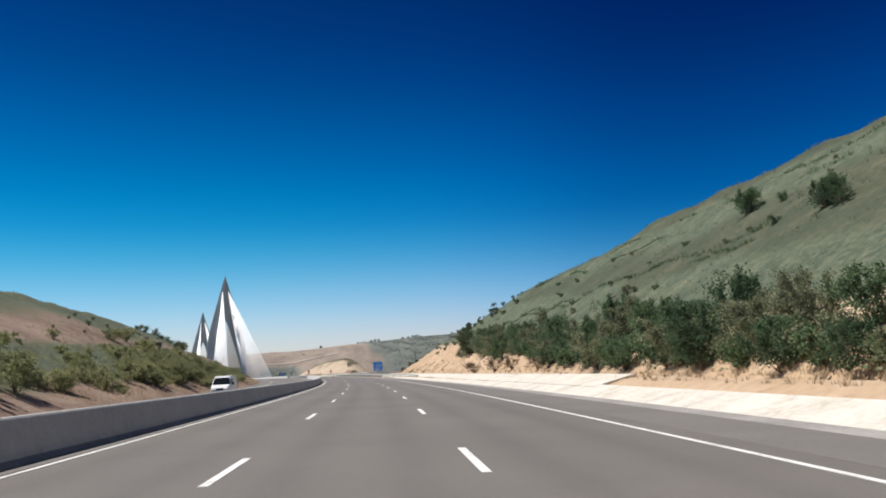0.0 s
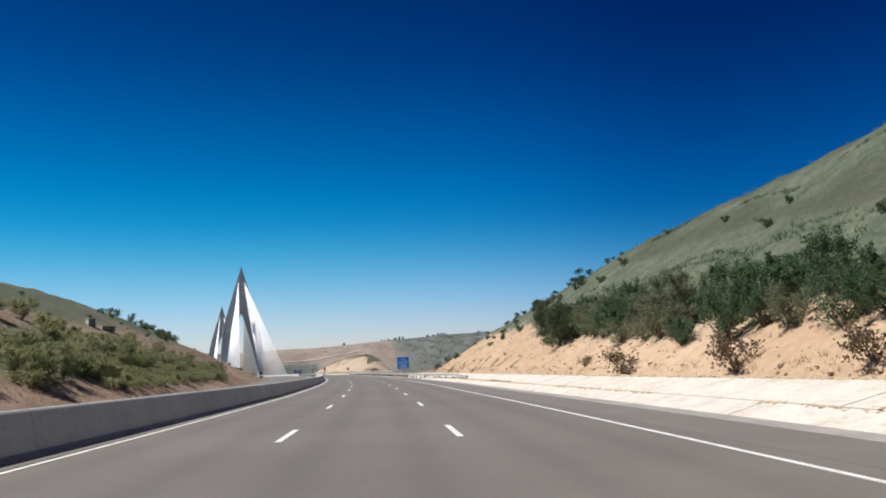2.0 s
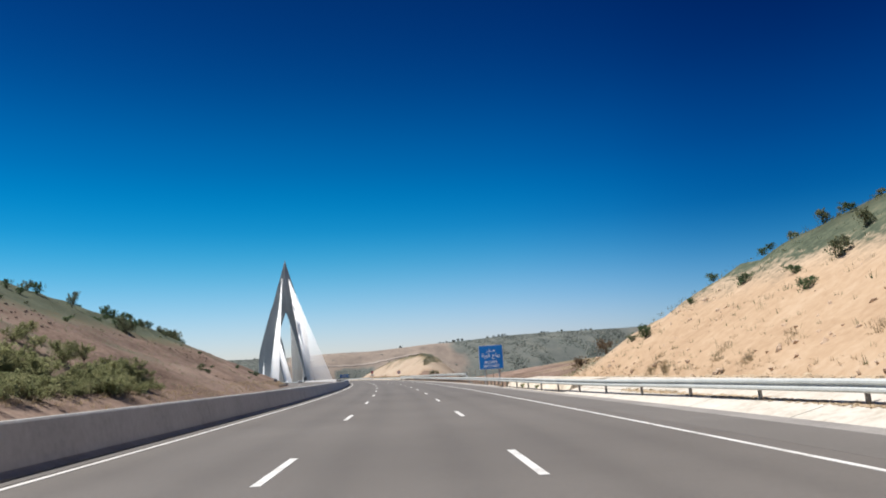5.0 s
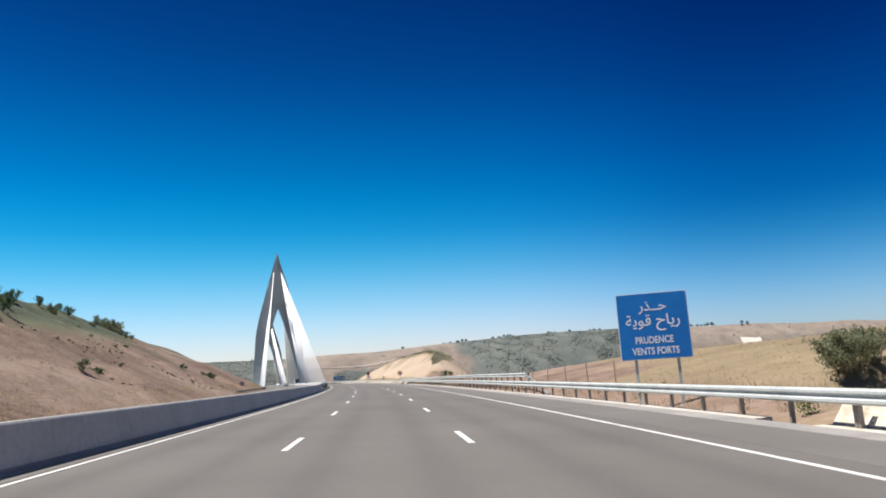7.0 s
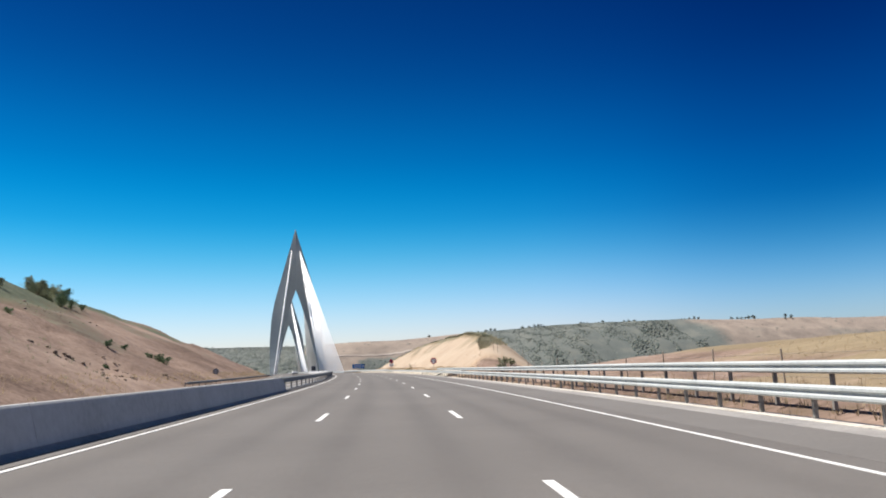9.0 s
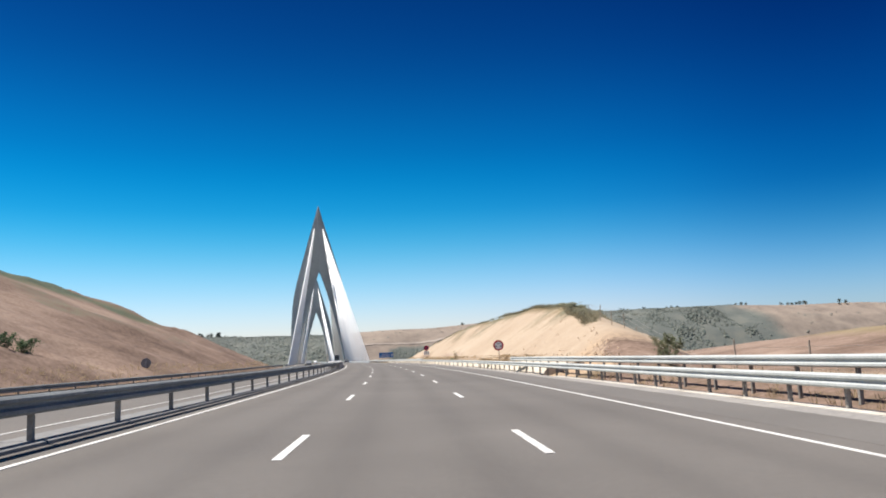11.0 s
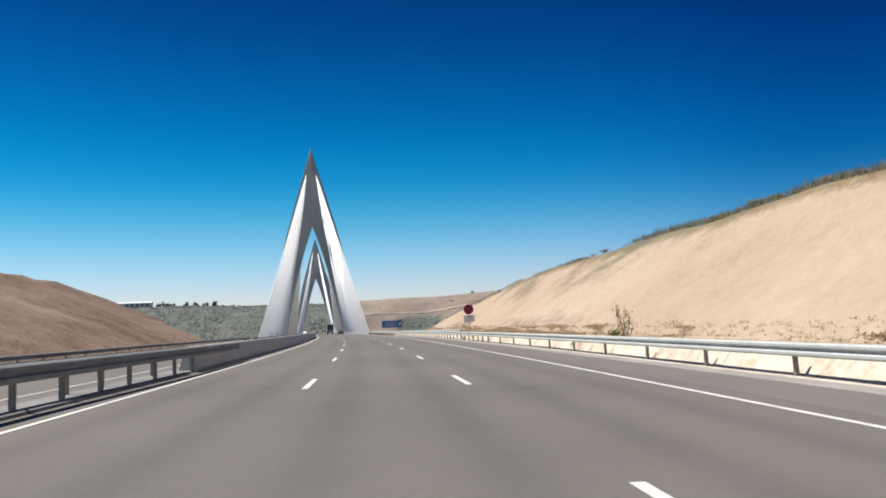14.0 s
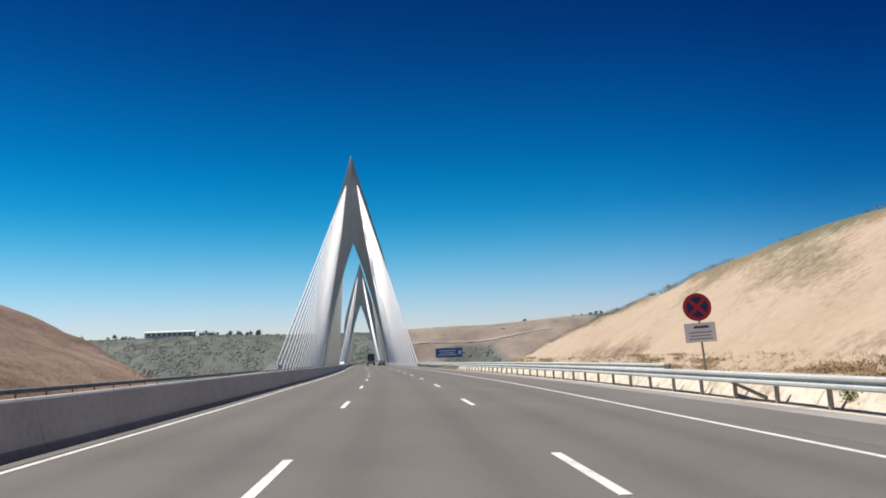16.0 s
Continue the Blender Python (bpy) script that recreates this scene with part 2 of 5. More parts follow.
# ---- the lie of the land, over the road's line ----
RIGHT_S = [-400, -60, 0, 40, 70, 85, 100, 115, 130, 138, 145, 154, 160, 166, 172, 180, 200, 282, 290, 298, 304, 311, 318, 326, 335, 342, 350, 365, 400, 412, 420, 428, 440, 448, 458, 480, 520]
RIGHT_H = [14, 15, 16, 16.0, 17.6, 18.4, 16.9, 14.6, 14.7, 13.6, 11.0, 8.4, 8.4, 5.0, -0.8, -1.5, -3.5, -3.5, -3.5, -1.0, 0.9, 1.8, 2.7, 3.8, 4.7, 5.85, 6.45, 7.15, 7.2, 7.0, 6.6, 5.8, 4.1, 1.7, -1.5, -6, -25]
LEFT_S = [-400, 40, 90, 125, 150, 185, 220, 260, 295, 330, 357, 375, 400, 412, 425, 440, 452, 461, 472, 520]
LEFT_H = [19.6, 19.8, 21.3, 22.6, 21.6, 19.3, 18.6, 19.6, 20.0, 19.0, 13.8, 9.5, 9.4, 10.1, 8.2, 4.8, 0.3, -4.6, -9.5, -16]
SLOPE_R = 0.67
OBLIQUE = 2.39      # the left bank ends aslant to the road
TOE_R, TOE_L = 12.3, -22.0


def far_land(s, lat):
    """The fields beside the road, the valley under the bridge and the hills beyond it."""
    x, y = plan(s, lat)
    n1 = rough2(x, y, 420, 5, 3)
    n2 = rough2(x, y, 110, 4, 9)
    field = np.interp(s, [0, 200, 290, 330, 360, 390, 418, 450, 500], [6.5, 5.6, 3.9, 3.4, 2.8, 1.8, 0.3, -2, -7])
    right = field * ease(20, 95, lat) - 3.5 * ease(90, 30, lat) - ease(140, 330, lat) * 14 + n2 * 0.8
    left = 20 + n1 * 3 + ease(120, 600, -lat) * 10
    near = np.where(lat > -6, right, left)
    valley = ease(470, 650, s + 25 * n2 + 0.15 * np.abs(lat) - 60 * ease(-20, -90, lat))
    back = ease(1080, 1390, s + 45 * n1 + 25 * n2)
    crown = np.interp(lat, [-900, -310, -203, -100, 0, 175, 317, 448, 605, 860, 1300], [46, 47, 49, 46, 44, 46.5, 57, 65, 66, 64, 58])
    z = near * (1 - valley) - 80 * valley
    z = z + (rough2(x, y, 210, 4, 13) * 19 + rough2(x, y, 60, 3, 17) * 4) * 4 * back * (1 - back)
    z = z + back * (80 + crown + 3 * n1 + 1.5 * n2) + ease(1500, 2800, s) * (8 + 14 * n1)
    return z - 16 * np.exp(-((lat - 125 - 0.1 * (s - 1200)) / 26) ** 2) * 4 * back * (1 - back)


def wooded(s, lat, x, y, over):
    """How thick the trees stand on the far valley side, about -1 to 1."""
    belt = np.interp(lat, [-900, -400, 10, 45, 290, 325, 620, 700, 1300], [0.5, 0.75, 0.7, -1.2, -0.9, 0.75, 0.65, -0.6, -0.6])
    gully = ease(85, 110, lat) * ease(185, 150, lat) * ease(24, 8, over + 6 * rough2(x, y, 40, 3, 19))
    return rough2(x, y, 45, 4, 33) * 0.6 + rough2(x, y, 260, 4, 41) * 0.4 + ease(20, -40, over) * 0.7 + 0.75 * belt + 1.5 * gully


def land(s, lat):
    s, lat = np.broadcast_arrays(np.asarray(s, float), np.asarray(lat, float))
    x, y = plan(s, lat)
    far = far_land(s, lat)
    # right of the road
    top = np.interp(s, RIGHT_S, RIGHT_H)
    rough = rough2(x, y, 9, 4, 21)
    run = np.maximum(lat - TOE_R, 0)
    kind = np.where(top > 0, SLOPE_R, 0.45)
    face = np.sign(top) * run * kind
    face = np.where(np.abs(face) > np.abs(top), top, face)
    past = np.maximum(run - np.abs(top) / kind, 0)
    gain = np.where((top > 0) & (s < 230), 0.08, 0.0)
    z_r = face + np.minimum(past, 60) * gain * ease(-60, 40, s * 0 + top * 10)
    z_r = z_r + (far - z_r) * np.where(s > 230, ease(0.5, 15, past), ease(12, 110, past))
    z_r = z_r + 0.38 * ease(0, 0.5, run) + rough * np.where(s < 200, 0.7, 0.4) * ease(0.3, 5, run) * ease(0.0, 3, np.abs(top))
    # left of it
    run = np.maximum(TOE_L - lat, 0)
    top = np.interp(s - OBLIQUE * np.minimum(run, 60), LEFT_S, LEFT_H)
    slope = np.interp(s, [300, 380, 440], [0.5, 0.45, 0.47])
    face = np.sign(top) * run * slope
    face = np.where(np.abs(face) > np.abs(top), top, face)
    past = np.maximum(run - np.abs(top) / slope, 0)
    z_l = face + np.minimum(past, 60) * 0.04 * ease(0, 4, top)
    z_l = z_l + (far - z_l) * ease(25, 150, past)
    lumps = np.abs(rough2(x, y, 8, 3, 27)) * ease(0.05, 0.45, rough2(x, y, 38, 2, 29) + 0.15)
    z_l = z_l + (rough * 0.75 - 2.4 * lumps * ease(395, 330, s)) * ease(0.6, 6, run) + rough2(x, y, 26, 3, 23) * 1.5 * ease(3, 14, run) * ease(60, 30, run)
    under = camber(np.clip(lat, -20.9, 8.9)) - 0.45
    deck = ease(500, 560, s)
    z = np.where(lat > 0, z_r, z_l)
    inside = (lat > TOE_L) & (lat < TOE_R)
    lined = np.where((s < 180) | (s > 305), 1.0, 0.0)
    ditch = np.interp(lat, [8.9, 9.25, 10.3, TOE_R], [-0.55, -0.5, -0.22, 0.24]) * (1 - lined) + np.interp(lat, [8.7, 9.9, 11.7, TOE_R], [-0.5, -0.15, 0.27, 0.42]) * lined + 0.2 * ease(36, 29, s) * ease(10.2, 10.5, lat)
    banked = ease(316, 324, s) * ease(475, 468, s)
    ditch = ditch * (1 - banked) + banked * np.interp(lat, [8.9, 9.25, 9.7, 10.3, TOE_R], [-0.5, -0.45, 0.2, 0.29, 0.45])
    z_in = np.where(lat > 8.9, ditch, np.where(lat < -20.9, -0.55, under))
    z = np.where(inside, z_in, z)
    z = z * (1 - deck) + far * deck
    return z + lift(s)


def spread(a, b, step):
    return np.arange(a, b, step)


GS = np.concatenate([spread(-600, -60, 30), spread(-60, 480, 2.5), spread(480, 660, 8), spread(660, 1100, 25), spread(1100, 1400, 8), spread(1400, 1800, 16), spread(1800, 4600, 90)])
GL = np.concatenate([-np.geomspace(1250, 70, 42), spread(-68, -24, 1.6), [-23, -22.4, -22, -20.9, -14, -6.2, 0, 5, 8.9, 9.25, 9.7, 10.3, 11.4, 12.3, 12.6],
                     spread(13.5, 60, 1.5), np.geomspace(60, 2600, 60)])
gs, gl = np.meshgrid(GS, GL, indexing="ij")
gx, gy = plan(gs, gl)
gz = land(gs, gl)
nr, nc = gs.shape
idx = np.arange(nr * nc).reshape(nr, nc)
quads = np.stack([idx[:-1, :-1], idx[:-1, 1:], idx[1:, 1:], idx[1:, :-1]], -1).reshape(-1, 4)[:, ::-1]
ground_me = bpy.data.meshes.new("ground")
ground_me.from_pydata(np.stack([gx, gy, gz], -1).reshape(-1, 3).tolist(), [], quads[:, ::-1].tolist())
ground_me.polygons.foreach_set("use_smooth", [True] * len(ground_me.polygons))

# what covers the ground, by place
gx_, gy_ = gx, gy
ragged = rough2(gx_, gy_, 14, 4, 31)
ragged2 = rough2(gx_, gy_, 45, 4, 33)
over = gz - lift(gs)
cut_top = np.interp(gs, RIGHT_S, RIGHT_H)
on_right = gl > 12
sand = on_right * ease(301, 313, gs + 6 * ragged) * ease(458, 448, gs) * ease(0.2, -0.7, over - cut_top - np.interp(gs, [300, 330, 342], [1.7, 1.0, 0.0])) * ease(44, 36, gl)
sand_edge = np.interp(gs, [-60, 40, 80, 115, 135, 160, 180], [1.0, 1.5, 2.4, 3.7, 4.5, 4.2, 2.4])
sand = np.maximum(sand, on_right * ease(172, 160, gs + 4 * ragged) * ease(sand_edge + 3.0, sand_edge - 1.6, over + 1.6 * ragged))
sand = sand * (1 - 0.75 * ease(318, 328, gs) * ease(445, 430, gs) * ease(1.5, 0.9, over + 0.8 * ragged) * ease(-0.3, 0.3, ragged2 + 0.1))
weeds = on_right * ease(315, 330, gs) * ease(455, 440, gs) * ease(1.5, 5.0, over) * ease(-0.15, 0.5, rough2(gx_, gy_, 11, 4, 87) + 0.35 * rough2(gx_, gy_, 3.5, 2, 89))
sand = sand * (1 - 0.55 * weeds)
verge = ((gl > 8.7) & (gl < 13.2) & (gs < 470)) * 1.0
sand = np.maximum(sand, 0.75 * verge * ((gs < 180) | (gs > 300)))
green = on_right * ease(190, 170, gs) * ease(-1.0, -0.1, ragged + 0.4) * 0.95
green = np.maximum(green, (gl < -22) * ease(8, 16, over + 4 * ragged2) * ease(400, 330, gs) * 0.8)
green = np.maximum(green, (gl < -22) * ease(205, 160, gs) * ease(1.0, 3.0, over + 1.6 * ragged) * ease(9.5, 6.5, over + 1.5 * ragged) * ease(-0.9, -0.1, ragged2 + 0.2) * 0.9)
left_top = np.interp(gs - OBLIQUE * np.minimum(np.maximum(TOE_L - gl, 0), 60), LEFT_S, LEFT_H)
green = np.maximum(green, (gl < -24) * ease(-9.0, -1.5, over - left_top + 4.5 * ragged2) * ease(215, 250, gs) * ease(432, 415, gs) * ease(-38, -47, gl - 14 * ease(390, 360, gs)) * 0.9)
earth = (gl < -20) * ease(510, 480, gs) * ease(0.9, 0.2, green)
earth = np.maximum(earth, on_right * np.maximum(ease(286, 296, gs) * ease(332, 318, gs), ease(156, 166, gs) * ease(205, 192, gs)) * ease(70, 45, gl) * 0.9)
earth = np.maximum(earth, ease(176, 184, gs) * ease(304, 296, gs) * (gl > 8) * ease(64, 14, gl) * 0.75)
green = np.maximum(green, (gl < -24) * ease(170, 200, gs) * ease(420, 390, gs) * ease(0.1, 0.45, rough2(gx_, gy_, 17, 4, 81)) * ease(2.5, 6, over) * 0.45)
earth = np.maximum(earth, on_right * ease(318, 328, gs) * ease(445, 430, gs) * ease(2.5, 1.2, over) * 0.8)
green = np.maximum(green, 0.55 * weeds)
scrub = on_right * ease(150, 120, gs) * ease(4.0, 6.5, over) * ease(0.08, 0.34, rough2(gs * 0.09, gl - 0.07 * gs, 3.4, 3, 91)) * 0.7
scrub = np.maximum(scrub, on_right * ease(175, 150, gs) * ease(-1.6, -0.2, over - cut_top + 0.7 * ragged) * ease(5.0, 8.0, cut_top) * 0.85)
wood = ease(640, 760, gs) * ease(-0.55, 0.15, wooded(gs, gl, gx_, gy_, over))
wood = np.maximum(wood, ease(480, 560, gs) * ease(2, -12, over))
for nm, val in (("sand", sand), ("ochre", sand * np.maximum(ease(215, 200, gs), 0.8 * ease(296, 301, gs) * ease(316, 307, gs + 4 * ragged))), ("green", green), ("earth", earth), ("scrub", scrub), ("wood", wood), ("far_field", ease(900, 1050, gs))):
    ground_me.attributes.new(nm, "FLOAT", "POINT").data.foreach_set("value", np.clip(val, 0, 1).astype(np.float32).ravel())


def ground_material():
    m = material("ground_cover", (0.4, 0.3, 0.17), 0.95, spec=0.15)
    b = m.node_tree.nodes["Principled BSDF"]
    geo = node(m, "ShaderNodeNewGeometry")
    noises = []
    for sc, det in ((0.035, 6.0), (0.35, 6.0), (2.6, 7.0), (16.0, 4.0)):
        n = node(m, "ShaderNodeTexNoise", Scale=sc, Detail=det, Roughness=0.65)
        wire(m, geo.outputs["Position"], n.inputs["Vector"])
        noises.append(n.outputs["Fac"])

    def two(c1, c2, c3, fac, spots=(0.36, 0.5, 0.64)):
        r = node(m, "ShaderNodeValToRGB")
        el = r.color_ramp.elements
        el.new(0.5)
        for e, p, c in zip(el, spots, (c1, c2, c3)):
            e.position, e.color = p, (*c, 1)
        wire(m, fac, r.inputs["Fac"])
        return r.outputs["Color"]

    def blend(f, a, c):
        x = node(m, "ShaderNodeMix")
        x.data_type = "RGBA"
        wire(m, f, x.inputs["Factor"])
        wire(m, a, x.inputs["A"])
        wire(m, c, x.inputs["B"])
        return x.outputs["Result"]

    def scalar(op, a, bb):
        x = node(m, "ShaderNodeMath")
        x.operation = op
        for i, v in enumerate((a, bb)):
            if isinstance(v, float):
                x.inputs[i].default_value = v
            else:
                wire(m, v, x.inputs[i])
        return x.outputs[0]

    mixed = scalar("ADD", scalar("MULTIPLY", noises[1], 0.45), scalar("MULTIPLY", noises[2], 0.55))
    fine = scalar("ADD", scalar("MULTIPLY", noises[2], 0.6), scalar("MULTIPLY", noises[3], 0.4))
    wide = scalar("ADD", scalar("MULTIPLY", noises[0], 0.6), scalar("MULTIPLY", noises[2], 0.4))
    patchy = scalar("ADD", scalar("MULTIPLY", noises[0], 0.45), scalar("MULTIPLY", mixed, 0.55))
    straw = two((0.15, 0.114, 0.072), (0.235, 0.182, 0.112), (0.315, 0.25, 0.157), patchy)
    sandc = two((0.325, 0.244, 0.174), (0.395, 0.312, 0.23), (0.45, 0.368, 0.282), patchy)
    earthc = two((0.11, 0.074, 0.056), (0.225, 0.158, 0.122), (0.325, 0.242, 0.19), patchy, (0.40, 0.5, 0.60))
    ochrec = two((0.31, 0.205, 0.125), (0.425, 0.305, 0.2), (0.51, 0.395, 0.285), patchy)
    greenc = two((0.042, 0.056, 0.038), (0.088, 0.105, 0.07), (0.16, 0.163, 0.108), mixed)
    scrubc = two((0.034, 0.044, 0.03), (0.062, 0.07, 0.045), (0.11, 0.108, 0.07), mixed)
    # woods greyed and bluish: distance haze is painted into this colour
    hazed_woodc = two((0.1, 0.112, 0.104), (0.135, 0.147, 0.134), (0.185, 0.185, 0.157), wide)
    col = straw
    # far fields greyed in the same way, haze mixed into the earth colour
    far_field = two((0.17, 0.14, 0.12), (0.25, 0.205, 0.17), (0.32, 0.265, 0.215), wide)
    for nm, c in (("far_field", far_field), ("earth", earthc), ("green", greenc), ("scrub", scrubc), ("sand", sandc), ("ochre", ochrec), ("wood", hazed_woodc)):
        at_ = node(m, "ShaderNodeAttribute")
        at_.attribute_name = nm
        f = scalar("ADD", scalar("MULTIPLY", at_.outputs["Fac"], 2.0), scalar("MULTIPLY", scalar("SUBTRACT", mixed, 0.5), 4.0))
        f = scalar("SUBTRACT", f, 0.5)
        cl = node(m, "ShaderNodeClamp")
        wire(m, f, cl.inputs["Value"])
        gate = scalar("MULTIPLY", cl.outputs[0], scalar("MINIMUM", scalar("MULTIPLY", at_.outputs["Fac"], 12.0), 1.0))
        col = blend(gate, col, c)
    wire(m, col, b.inputs["Base Color"])
    bp = node(m, "ShaderNodeBump", Strength=0.16, Distance=0.06)
    wire(m, mixed, bp.inputs["Height"])
    bp2 = node(m, "ShaderNodeBump", Strength=0.15, Distance=0.02)
    wire(m, fine, bp2.inputs["Height"])
    wire(m, bp.outputs["Normal"], bp2.inputs["Normal"])
    wire(m, bp2.outputs["Normal"], b.inputs["Normal"])
    return m


ground_me.materials.append(ground_material())
ground = tagged(new("ground", ground_me), "dry sandy hills and a wooded valley under clear sky", "ground", kind="structure")

# ---- carriageways ----
def lane_wear(ob, k, lanes):
    """How polished each strip of the carriageway is by wheels, one value a vertex."""
    lat = np.array(lanes["lats"])
    w = sum(np.exp(-((lat - c) / 0.34) ** 2) for c in lanes["wheels"])
    n = len(ob.data.vertices) // k
    ob.data.attributes.new("track", "FLOAT", "POINT").data.foreach_set("value", np.tile(np.clip(w, 0, 1), n).astype(np.float32))
    return ob


STRIPS = [float(q) for q in np.arange(-5.75, 8.76, 0.25)]
WHEELS = [c + q for c in (-3.4, 0.0, 3.5) for q in (-0.85, 0.85)]
road = tagged(lane_wear(swept("road", [(q, 0) for q in STRIPS] + [(8.75, -0.4), (-5.75, -0.4)], -120, 1290, 5, ASPHALT), len(STRIPS) + 2, {"lats": STRIPS + [8.75, -5.75], "wheels": WHEELS}), "grey asphalt motorway carriageway with three lanes", "road", kind="structure")
road_2 = tagged(swept("road", [(-6.65, 0), (-6.65, -0.4), (-21.15, -0.4), (-21.15, 0)], -120, 1290, 5, ASPHALT), "grey asphalt carriageway of the oncoming traffic", "road", kind="structure")

SHOULDER = worn("shoulder_asphalt", [(0.128, 0.118, 0.108), (0.154, 0.142, 0.13), (0.184, 0.17, 0.157)], (0.25, 11.0), (0.8, 0.95), bump=0.6, bump_scale=70)
GRIT = worn("dusty_grit", [(0.19, 0.178, 0.168), (0.285, 0.268, 0.25), (0.38, 0.355, 0.325)], (0.4, 9.0), (0.85, 0.95), bump=0.6, bump_scale=60)
tagged(swept("dust_strip", [(7.95, 0.010), (8.735, 0.012), (8.735, -0.01), (7.95, -0.01)], -120, 530, 5, GRIT), "pale gritty strip along the edge of the shoulder", "gravel strip", kind="structure")
tagged(swept("shoulder", [(6.1, 0.004), (8.74, 0.004), (8.74, -0.02), (6.1, -0.02)], -120, 1290, 5, SHOULDER), "dusty grey asphalt hard shoulder", "shoulder", kind="structure")
for lat_, nm in ((-5.06, 0), (5.5, 1), (-7.95, 2), (-17.7, 3)):
    swept("edge_line", [(lat_ - 0.052, 0.008), (lat_ + 0.052, 0.008), (lat_ + 0.052, -0.01), (lat_ - 0.052, -0.01)], -60, 1280, 5, PAINT, road if nm < 2 else road_2, "solid white edge line")

DASH0, DASH_STEP = 9.39, 13.0
for lane in (-1.75, 1.75):
    for k in range(-2, 90):
        s = DASH0 + DASH_STEP * k
        swept("lane_dash", [(lane - 0.065, 0.006), (lane + 0.065, 0.006), (lane + 0.065, -0.01), (lane - 0.065, -0.01)], s, s + 3, 3, PAINT, road)

# ---- concrete median barrier ----
NJ = [(-0.04, -0.1), (-0.04, 0.02), (0.03, 0.2), (0.15, 0.74), (0.18, 0.78), (0.37, 0.78), (0.40, 0.74), (0.535, 0.2), (0.57, 0.1), (0.57, -0.1)]
FOOT = [(0.575, -0.1), (0.566, 0.095), (0.575, 0.095), (0.61, 0.06), (0.70, 0.01), (0.70, -0.1)]
for a, b in ((-110, 255), (355, 530)):
    n = int((b - a) / 6)
    bar = thing("median_barrier", "continuous grey concrete safety barrier with a darker foot", "barrier", kind="structure")
    for i in range(n):
        s0_, s1_ = a + i * (b - a) / n, a + (i + 1) * (b - a) / n - 0.015
        block = swept("barrier_block", [(MEDIAN + l, z) for l, z in NJ], s0_, s1_, 6, CONCRETE, bar, base=0.155)
        swept("foot", [(MEDIAN + l, z) for l, z in FOOT], s0_, s1_, 6, FOOT_CONCRETE, block, "darker sloping foot", base=0.155)
    tagged(swept("gutter", [(MEDIAN + 0.72, -0.012), (MEDIAN + 1.0, -0.019), (MEDIAN + 1.0, -0.05), (MEDIAN + 0.72, -0.05)], a, b, 5, SHOULDER, base=0.155), "pale dusty gutter at the barrier's foot", "gutter", kind="structure")
    tagged(swept("median_strip", [(MEDIAN - 0.47, 0.004), (MEDIAN - 0.05, 0.004), (MEDIAN - 0.05, -0.3), (MEDIAN - 0.47, -0.3)], a, b, 5, GRIT, base=0.155), "narrow gritty strip behind the median barrier", "gravel strip", kind="structure")

# ---- cable-stayed bridge ----
PYLON_S, SPAN = 714.3, 378.0
AXIS = MEDIAN + 0.6
OUTER = ([-85, -40, 0, 20, 37, 48, 55, 67, 76, 82, 90, 98], [13.0, 16.5, 17.6, 17.6, 16.4, 14.2, 12.3, 8.9, 6.4, 4.6, 2.3, 0.12])
INNER = ([-85, -40, 0, 10, 21, 30, 37, 44, 50, 56.5], [6.0, 11.5, 14.4, 12.7, 10.3, 8.1, 6.2, 4.2, 2.3, 0.0])


def pylon_mesh(s0):
    """A pointed arch: two bowed legs that join into a blade."""
    verts, faces = [], []
    zs = np.concatenate([np.linspace(-85, 50, 28), np.linspace(52, 56.5, 5), np.linspace(59, 98, 16)])
    for side in (-1, 1):
        rings = []
        for z in zs:
            o = float(np.interp(z, *OUTER))
            i = float(np.interp(z, *INNER)) if z < 56.5 else 0.0
            d = float(np.interp(z, [-85, 0, 55, 98], [5.5, 4.0, 3.0, 0.6]))
            ring = []
            for lat_, ds in ((i, -d), (o, -d * 0.55), (o, d * 0.55), (i, d)):
                x, y = plan(s0 + ds, AXIS + side * lat_)
                ring.append(len(verts))
                verts.append((float(x), float(y), float(lift(s0) + z)))
            rings.append(ring)
        for a, b in zip(rings, rings[1:]):
            for j in range(4):
                k = (j + 1) % 4
                faces.append((a[j], a[k], b[k], b[j]))
        faces.append(tuple(rings[0]))
        faces.append(tuple(rings[-1]))
    me = mesh_from("pylon", verts, faces, [PYLON_CONCRETE])
    bm = bmesh.new()
    bm.from_mesh(me)
    bmesh.ops.recalc_face_normals(bm, faces=bm.faces)
    bm.to_mesh(me)
    bm.free()
    return me


def rod(a, b, r, sides=6):
    a, b = Vector(a), Vector(b)
    d = (b - a).normalized()
    u = d.orthogonal().normalized()
    w = d.cross(u)
    verts, faces = [], []
    for p in (a, b):
        for k in range(sides):
            q = 2 * math.pi * k / sides
            verts.append(p + r * (math.cos(q) * u + math.sin(q) * w))
    for k in range(sides):
        j = (k + 1) % sides
        faces.append((k, j, sides + j, sides + k))
    faces.append(tuple(range(sides - 1, -1, -1)))
    faces.append(tuple(range(sides, 2 * sides)))
    return verts, faces


